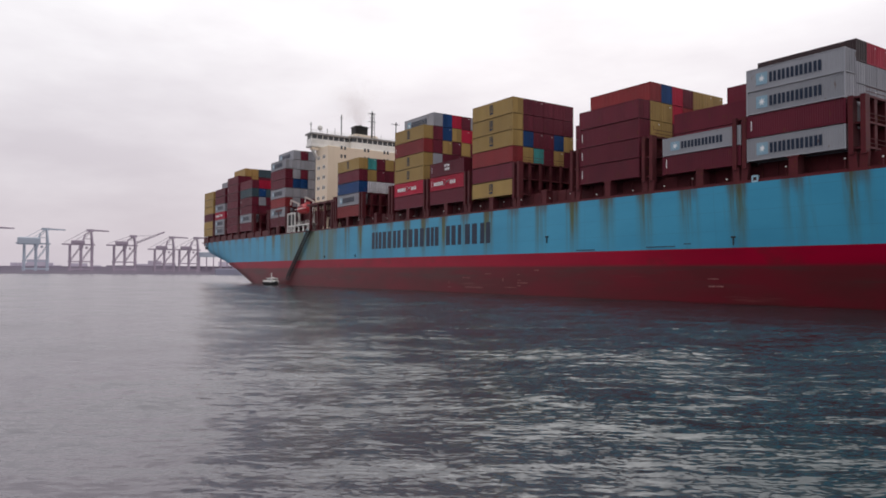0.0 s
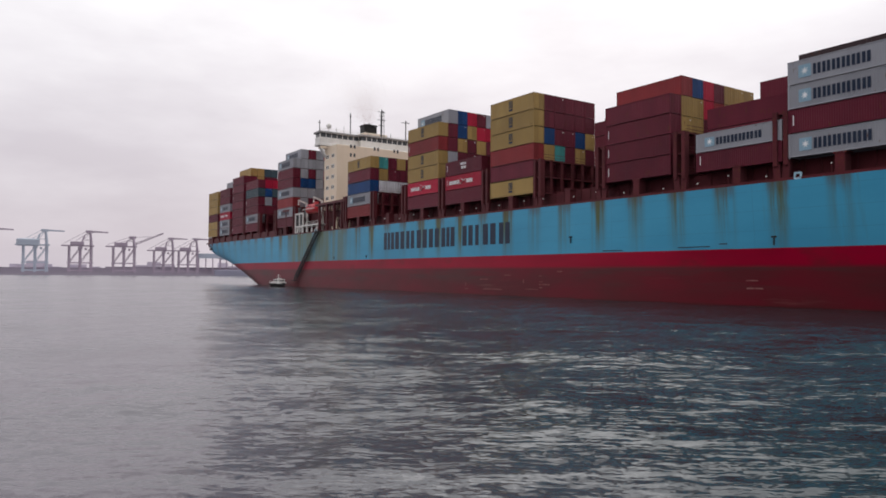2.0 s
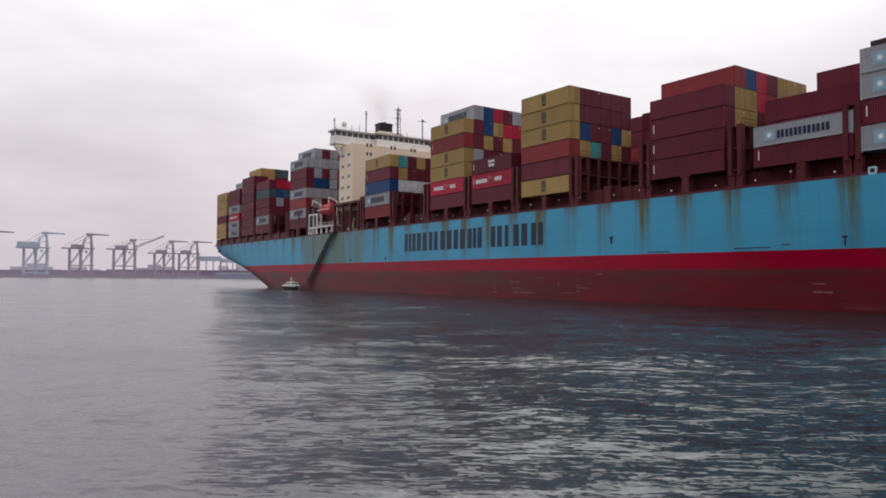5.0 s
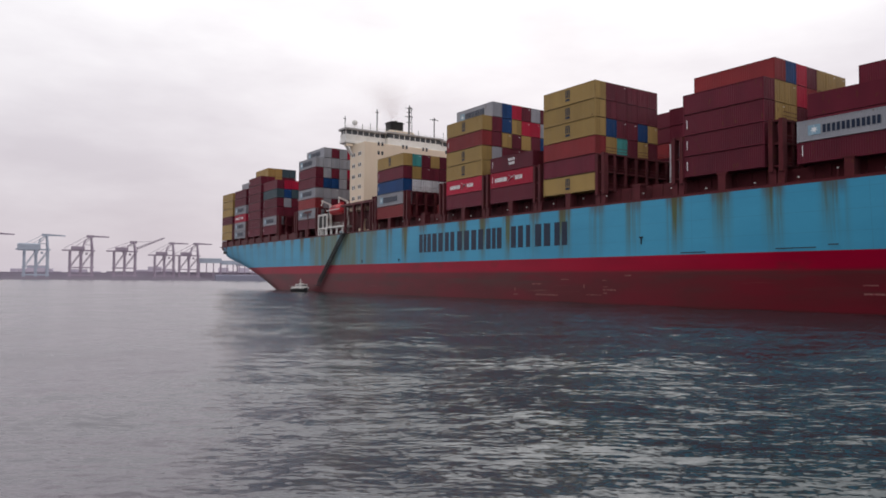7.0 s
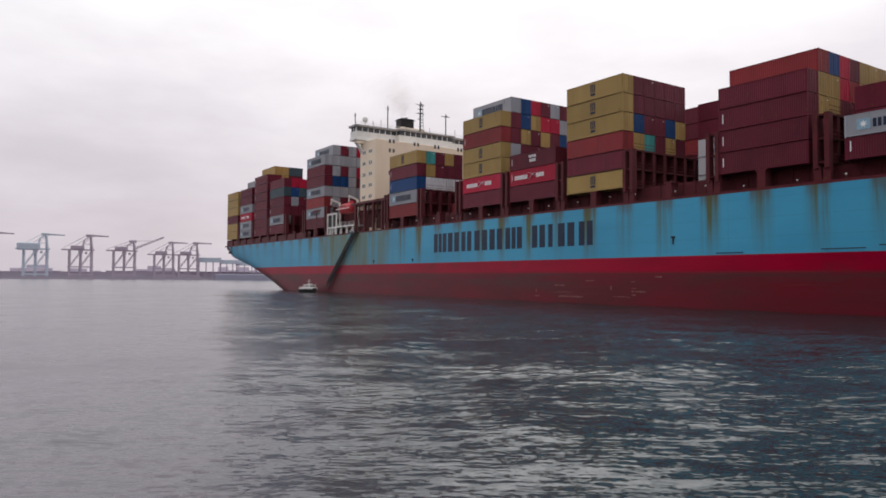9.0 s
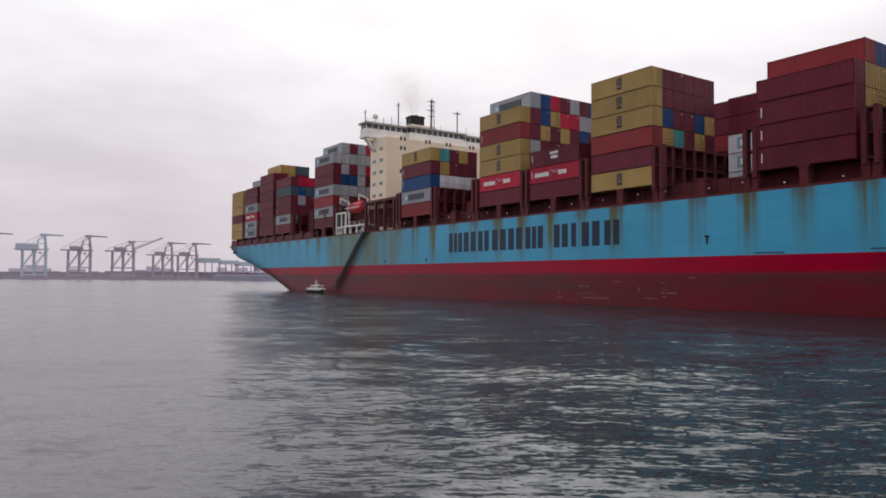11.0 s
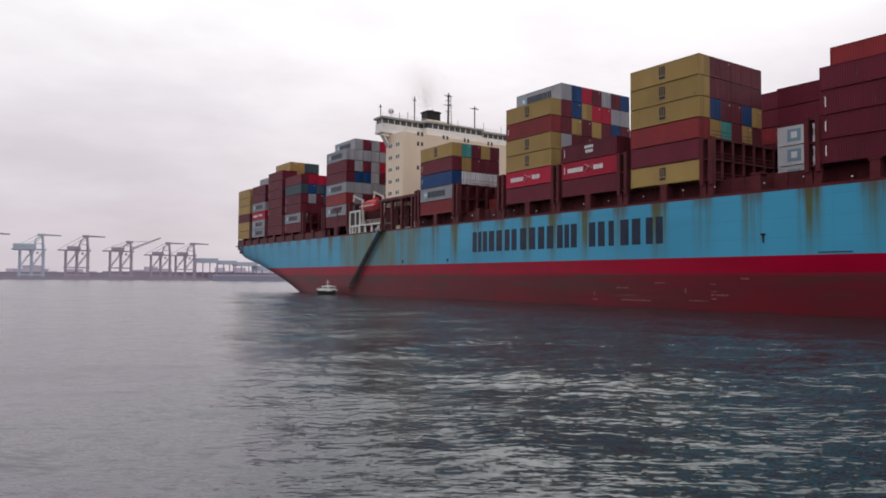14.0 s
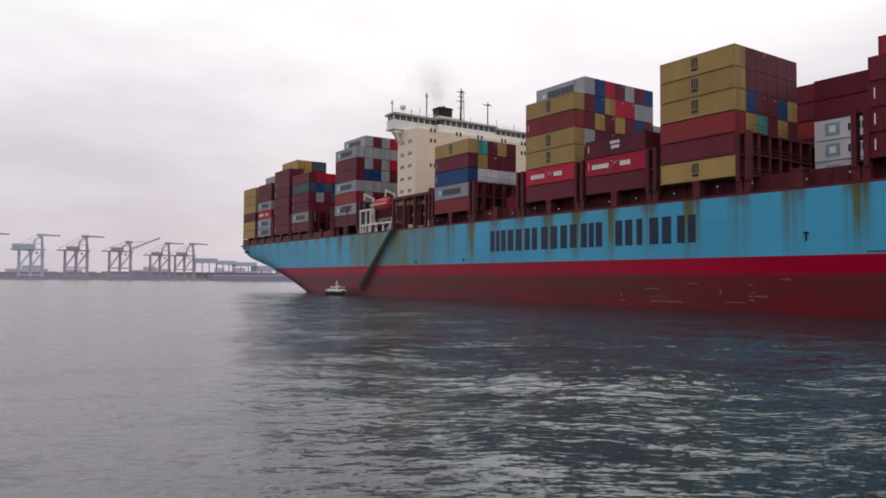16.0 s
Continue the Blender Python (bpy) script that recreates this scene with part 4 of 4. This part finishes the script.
# openings and fittings on the side
for x in (-89.9, -55.0, -178.0, -160.0):
    ob = thing("hull_fitting", "small dark pipe outlet fixed on the ship's side", "pipe outlet", "side outlets")
    z = {-89.9: 9.9, -55.0: 8.5}.get(x, 8.1)
    part("plate", blocks((-0.32, 0.32, -0.16, 0.02, z, z + 0.22), bevel=0.03), BLACK, ob)
    part("pipe", beams(((0, -0.05, z), (0, -0.05, z - (0.9 if x > -100 else 0.4)), 0.2), sides=8), BLACK, ob)
    aboard(ob, x, 0, 0)
SCRAPED = material("scraped_pale_paint", (0.21, 0.10, 0.095), (0.16, 0.04, 0.045), rough=0.7, scale=3.0, fine=9.0, spread=0.3)
rng = random.Random(31)
for x, z, w in ((-97.2, 3.6, 0.8), (-97.0, 2.6, 0.9), (-97.1, 1.6, 0.8), (-96.2, 2.1, 2.6), (-99.5, 1.3, 3.2), (-101.6, 2.4, 0.25), (-106.0, 3.7, 1.8), (-118.6, 1.0, 1.1),
                (-118.8, 1.7, 0.25), (-110.4, 1.05, 5.5), (-92.5, 4.3, 1.2), (-58.0, 3.2, 1.6), (-57.6, 2.2, 2.2), (-113.0, 2.9, 2.4)):
    part("paint_scrape", blocks((x - w / 2, x + w / 2, -0.006, 0.02, z, z + rng.uniform(0.12, 0.28) + (0.5 if w < 0.3 else 0))), SCRAPED, hull, "pale scraped mark on the red paint")
for x, z, w in ((-66.5, 7.62, 5.0), (-62.0, 7.9, 1.2), (-81.0, 7.5, 4.0)):
    part("paint_scrape", blocks((x - w / 2, x + w / 2, -0.006, 0.02, z, z + 0.13)), MESH_GREY, hull, "dark rubbed mark on the blue paint")
ob = thing("stern_fairlead", "black oval standing for a shaded mooring opening in the stern plating", "fairlead")
# a solid black block stands in for the unlit inside of the fairlead
part("opening", blocks((-1.6, 1.6, -0.05, 0.1, -0.5, 0.5), bevel=0.02), BLACK, ob)
aboard(ob, -291.5, 0.45, 13.3)


# ---- pilot boat ----
def build_pilot_boat():
    ob = thing("pilot_boat", "small white pilot boat with a black hull keeping beside the ship", "boat")
    bm = bmesh.new()
    rings = []
    for i in range(9):
        s = i / 8
        x = -6.0 + 12.0 * s
        w = 1.9 * min(1.0, (1 - s) * 2.4) ** 0.6 if s < 1 else 0.05
        d = 0.75 + 0.5 * s * s
        rings.append([bm.verts.new(p) for p in ((x, -w, d), (x, -w * 0.85, 0.0), (x, 0, -0.7), (x, w * 0.85, 0.0), (x, w, d))])
    for a, b in zip(rings, rings[1:]):
        for k in range(4):
            bm.faces.new((a[k], a[k + 1], b[k + 1], b[k]))
        bm.faces.new((a[0], b[0], b[4], a[4]))
    bm.faces.new(rings[0]), bm.faces.new(rings[-1][::-1])
    bmesh.ops.recalc_face_normals(bm, faces=bm.faces)
    part("hull", bm, BLACK, ob, "black hull")
    part("fender", beams(((-6.1, -1.95, 0.7), (3.0, -1.95, 0.85), 0.25)), RUBBER, ob)
    part("wheelhouse", blocks((-2.6, 3.0, -1.35, 1.35, 0.7, 2.5), bevel=0.15), WHITE, ob)
    part("wheelhouse_window", blocks((-1.8, 2.2, -1.38, -1.3, 1.85, 2.15), (2.96, 3.02, -1.0, 1.0, 1.8, 2.2)), DARK_GLASS, ob)
    part("foredeck_cabin", blocks((3.0, 4.8, -1.2, 1.2, 0.8, 1.6), bevel=0.2), WHITE, ob)
    part("aft_cabin", blocks((-5.0, -2.6, -1.45, 1.45, 0.7, 1.55), bevel=0.15), WHITE, ob)
    part("bulwark", blocks((-5.6, 4.2, -1.86, -1.78, 0.75, 1.2)), WHITE, ob)
    part("roof", blocks((-2.9, 3.2, -1.5, 1.5, 2.5, 2.62)), WHITE, ob)
    part("mast", beams(((-0.5, 0, 2.6), (-0.5, 0, 4.6), 0.2), ((-0.5, -0.8, 3.8), (-0.5, 0.8, 3.8), 0.14)), WHITE, ob)
    part("radar", blocks((0.2, 0.5, -0.9, 0.9, 2.6, 2.95)), WHITE, ob)
    part("guard_rail", rail_run(-5.8, -2.6, -1.7, 0.8), WHITE, ob)
    return ob


pilot_boat = build_pilot_boat()
pilot_boat.scale = (0.74, 0.74, 0.74)


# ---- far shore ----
# distance haze is mixed into these base colours: pale, flat, turned violet
HAZY = material("haze_tinted_crane_paint", (0.385, 0.32, 0.385), (0.345, 0.29, 0.35), rough=0.8, scale=0.05, fine=0.4, bump=0.0)
HAZY_BLUE = material("haze_tinted_blue_crane_paint", (0.42, 0.46, 0.53), (0.38, 0.42, 0.49), rough=0.8, scale=0.05, fine=0.4, bump=0.0)
QUAY = material("haze_tinted_concrete_quay", (0.37, 0.33, 0.39), (0.33, 0.295, 0.355), rough=0.9, scale=0.02, fine=0.2, bump=0.0)
YARD = material("haze_tinted_stacked_yard", (0.54, 0.49, 0.56), (0.48, 0.44, 0.52), rough=0.9, scale=0.03, fine=0.15, bump=0.0, spread=0.25)


def on_shore(turn, inside=0.0):
    """A place on the far quay at a bearing, that many metres behind its edge."""
    a = radians(turn)
    way = Vector((-math.sin(a), math.cos(a), 0.0))
    far = (QUAY_FROM.x * QUAY_DIR.y - QUAY_FROM.y * QUAY_DIR.x) / (way.x * QUAY_DIR.y - way.y * QUAY_DIR.x)
    return way * far + QUAY_BACK * inside


def shore_point(turn, far):
    a = radians(turn)
    return Vector((-math.sin(a) * far, math.cos(a) * far, 0.0))


QUAY_FROM, QUAY_TO = shore_point(99, 1190), shore_point(52, 1270)
QUAY_DIR = (QUAY_TO - QUAY_FROM).normalized()
QUAY_BACK = Vector((-QUAY_DIR.y, QUAY_DIR.x, 0.0))
if QUAY_BACK.dot(QUAY_FROM) < 0:
    QUAY_BACK = -QUAY_BACK


def crane(turn, mat, lift=0.0, size=0.84, tall=1.0, wide=False):
    """A ship-to-shore gantry crane seen side on: x runs along its boom."""
    ob = thing("quay_crane", "haze-tinted gantry crane on the far quay, its boom over the water" if not lift else "haze-tinted gantry crane on the far quay with its boom raised",
               "crane", "cranes on the far quay")
    legs = ((-17, -8), (0, -8), (17, -8), (-17, 8), (0, 8), (17, 8))
    for x, y in legs:
        part("leg", beams(((x, y, 1), (x, y, 46 * tall), 2.0)), mat, ob)
    for y in (-8, 8):
        part("sill_beam", beams(((-19, y, 5), (19, y, 5), 2.2)), mat, ob)
        part("portal_beam", beams(((-19, y, 18), (19, y, 18), 1.8)), mat, ob)
        part("brace", beams(((-17, y, 18), (0, y, 44 * tall), 1.1), ((0, y, 18), (17, y, 44 * tall), 1.1)), mat, ob)
    part("girder", beams(((-29, -3, 47 * tall), (21, -3, 47 * tall), 2.2), ((-29, 3, 47 * tall), (21, 3, 47 * tall), 2.2)), mat, ob)
    part("machinery_house", blocks((-15, 5, -5, 5, 48 * tall, 54 * tall), bevel=0.6) if not wide else blocks((-27, 6, -6, 6, 45, 57), bevel=2.0), mat, ob)
    top = (72 if not lift else 64) * tall
    for y in (-1, 1):
        part("mast_leg", beams(((17, 7 * y, 46 * tall), (15, 2 * y, top), 2.2)), mat, ob)
        part("back_leg", beams(((1, 5 * y, 48 * tall), (6, 2.4 * y, top * 0.9), 1.3), ((6, 2.4 * y, top * 0.9), (15, 2 * y, top - 1), 1.5)), mat, ob)
    part("mast_tie", beams(((16.2, -4.4, 58 * tall), (16.2, 4.4, 58 * tall), 1.2), ((3.5, 0, 57 * tall), (16, 0, 57 * tall), 1.0), ((3.5, 0, 57 * tall), (15, 0, top - 3), 0.8)), mat, ob)
    part("apex_head", blocks((8, 19, -2.5, 2.5, top - 2.5, top + 1.5)), mat, ob)
    part("stay", beams(((9, 0, top), (-26, 0, 50 * tall), 0.7), ((6, 0, top * 0.9), (-10, 0, 53 * tall), 0.7)), mat, ob)
    part("trolley", blocks((-3, 3, -4, 4, 41 * tall, 45.5 * tall)), mat, ob)
    part("operator_cab", blocks((7, 10, -2, 2, 40 * tall, 43.5 * tall)), mat, ob)
    a = radians(lift)
    base = Vector((20, 0, top - 1 if not lift else 50 * tall))
    tip = base + Vector((math.cos(a), 0, math.sin(a))) * (23 if not lift else 50)
    across = Vector((-math.sin(a), 0, math.cos(a)))
    deep = 1.6 if not lift else 4.0
    for y in (-2, 2):
        side = Vector((0, y, 0))
        part("boom", beams((base + Vector((-4, y, 0)), tip + side, 1.3), (base + side + across * deep, tip + side + across * deep * 0.4, 1.0)), mat, ob)
        for q in range(7):
            part("boom_lacing", beams((base.lerp(tip, q / 7) + side, base.lerp(tip, (q + 0.5) / 7) + side + across * deep * (1 - 0.6 * (q + 0.5) / 7), 0.6)), mat, ob)
    if lift:
        part("boom_stay", beams((Vector((15, 0, top)), base.lerp(tip, 0.55) + across * deep, 0.7)), mat, ob)
    p = on_shore(turn, 22)
    ob.matrix_basis = pose(p.x, p.y, 2.5, 0, 0, turn + 8) @ Matrix.Scale(size * p.length / 1150.0, 4)
    return ob


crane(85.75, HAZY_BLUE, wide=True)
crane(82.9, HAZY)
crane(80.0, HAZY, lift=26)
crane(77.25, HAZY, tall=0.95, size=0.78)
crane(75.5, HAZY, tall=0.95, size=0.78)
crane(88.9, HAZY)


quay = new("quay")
tagged(quay, "long concrete quay across the harbour, haze-tinted pale", "quay", kind="structure")
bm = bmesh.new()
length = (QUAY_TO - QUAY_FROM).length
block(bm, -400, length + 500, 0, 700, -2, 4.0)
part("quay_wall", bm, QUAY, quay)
quay.matrix_basis = Matrix((( QUAY_DIR.x, QUAY_BACK.x, 0, QUAY_FROM.x), (QUAY_DIR.y, QUAY_BACK.y, 0, QUAY_FROM.y), (0, 0, 1, 0), (0, 0, 0, 1)))
if quay.matrix_basis.determinant() < 0:
    quay.matrix_basis = Matrix.Translation(QUAY_TO) @ Matrix(((-QUAY_DIR.x, QUAY_BACK.x, 0, 0), (-QUAY_DIR.y, QUAY_BACK.y, 0, 0), (0, 0, 1, 0), (0, 0, 0, 1)))
# the violet of the distant air is put into the cladding colour
SHED_PAINT = material("haze_tinted_shed_cladding", (0.37, 0.33, 0.385), (0.33, 0.30, 0.35), rough=0.9, scale=0.02, fine=0.2, bump=0.0)
rng = random.Random(17)
x = -350.0
while x < length + 450:
    w = rng.uniform(60, 130)
    lw = thing("transit_shed", "long low transit shed on the far quay, haze-tinted grey-violet", "shed", "transit sheds on the far quay")
    h = rng.uniform(5.5, 8.5)
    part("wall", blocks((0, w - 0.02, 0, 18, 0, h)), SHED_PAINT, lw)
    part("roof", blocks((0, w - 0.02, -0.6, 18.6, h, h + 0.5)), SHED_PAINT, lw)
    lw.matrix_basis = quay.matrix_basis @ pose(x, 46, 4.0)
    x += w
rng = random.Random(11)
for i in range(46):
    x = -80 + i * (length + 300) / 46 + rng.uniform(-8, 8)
    st = thing("yard_stack", "haze-tinted block of stacked containers on the far quay", "container stack", "stacks on the far quay")
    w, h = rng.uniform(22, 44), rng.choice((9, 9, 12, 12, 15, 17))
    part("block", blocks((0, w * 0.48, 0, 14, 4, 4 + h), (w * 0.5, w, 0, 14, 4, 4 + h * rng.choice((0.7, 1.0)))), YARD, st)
    st.matrix_basis = quay.matrix_basis @ pose(x, rng.uniform(75, 130), 0)


# pale terminal sheds and a moored barge beyond the last crane, haze in their colours
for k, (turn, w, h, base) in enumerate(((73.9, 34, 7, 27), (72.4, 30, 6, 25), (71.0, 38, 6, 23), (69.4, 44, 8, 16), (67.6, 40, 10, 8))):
    sh = thing("terminal_shed", "raised terminal shed on the far quay, haze-tinted pale", "shed", "sheds on the far quay")
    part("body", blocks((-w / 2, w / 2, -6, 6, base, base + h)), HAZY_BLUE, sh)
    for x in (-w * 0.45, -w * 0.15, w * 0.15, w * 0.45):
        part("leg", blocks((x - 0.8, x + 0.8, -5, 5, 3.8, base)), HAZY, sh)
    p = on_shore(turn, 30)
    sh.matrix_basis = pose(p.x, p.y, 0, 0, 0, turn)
barge = thing("moored_barge", "low barge moored at the far quay, haze-tinted blue-grey", "barge")
part("hull", blocks((-70, 70, -8, 8, -1, 9), bevel=1.0), material("haze_tinted_barge_paint", (0.30, 0.29, 0.37), (0.26, 0.26, 0.34), rough=0.8, scale=0.03, fine=0.3, bump=0.0), barge)
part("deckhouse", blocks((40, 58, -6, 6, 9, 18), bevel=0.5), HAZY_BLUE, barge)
p = on_shore(70.2, -12)
barge.matrix_basis = pose(p.x, p.y, 0, 0, 0, 70.2)


# ---- exhaust haze above the funnel ----
def build_smoke():
    """Loose clouds of tiny soot flecks, thick in the middle and thinning out."""
    soot = material("brown_soot", (0.36, 0.22, 0.21), (0.3, 0.18, 0.175), rough=1.0, bump=0.0)
    rng = np.random.default_rng(8)
    made = []
    for i, (count, wide, tall) in enumerate(((2600, 1.0, 1.2), (6500, 2.0, 1.8), (11000, 3.4, 2.4), (12000, 5.2, 2.8))):
        c = rng.standard_normal((count, 3)) * (wide, wide, tall)
        s = rng.uniform(0.009, 0.017, (count, 1))
        corners = np.array(((1, 1, 1), (1, -1, -1), (-1, 1, -1), (-1, -1, 1)), float)
        verts = (c[:, None, :] + s[:, None, :] * corners[None]).reshape(-1, 3)
        faces = []
        for q in range(count):
            a = 4 * q
            faces += [(a, a + 1, a + 2), (a, a + 3, a + 1), (a, a + 2, a + 3), (a + 1, a + 3, a + 2)]
        me = bpy.data.meshes.new("exhaust_puff")
        me.from_pydata(verts.tolist(), [], faces)
        me.materials.append(soot)
        made.append(tagged(new("exhaust_puff", me), "thin brownish exhaust haze drifting above the funnel", "smoke", "exhaust puffs", "stuff"))
    return made


puffs = build_smoke()


# ---- all that moves ----
def motions():
    for ob, m in MOVING:
        walk(ob, [(t, sailed(t) @ m) for t in STOPS])
    walk(pilot_boat, [(t, sailed(t) @ pose(x, SIDE - 3.2, z, r, p, 0)) for t, x, z, r, p in (
        (0, -208.5, 0.2, 0, 0), (4, -208.8, 0.26, 1.5, 1), (8, -208.9, 0.18, -1.5, -1), (12, -209.9, 0.25, 1.5, 1), (16, -210.9, 0.2, -1, 0))])
    walk(water, [(0, pose(0, 0, 0)), (16, pose(3.2, -4.0, 0))])
    for i, ob in enumerate(puffs):
        rise = 1.2 + 3.0 * i
        walk(ob, [(t, sailed(t) @ pose(-198.2 - 1.7 * i - 0.12 * t, SIDE + 20.3, 49.5 + rise + 0.10 * t, 0, 0, 2.0 * t)) for t in STOPS])


motions()
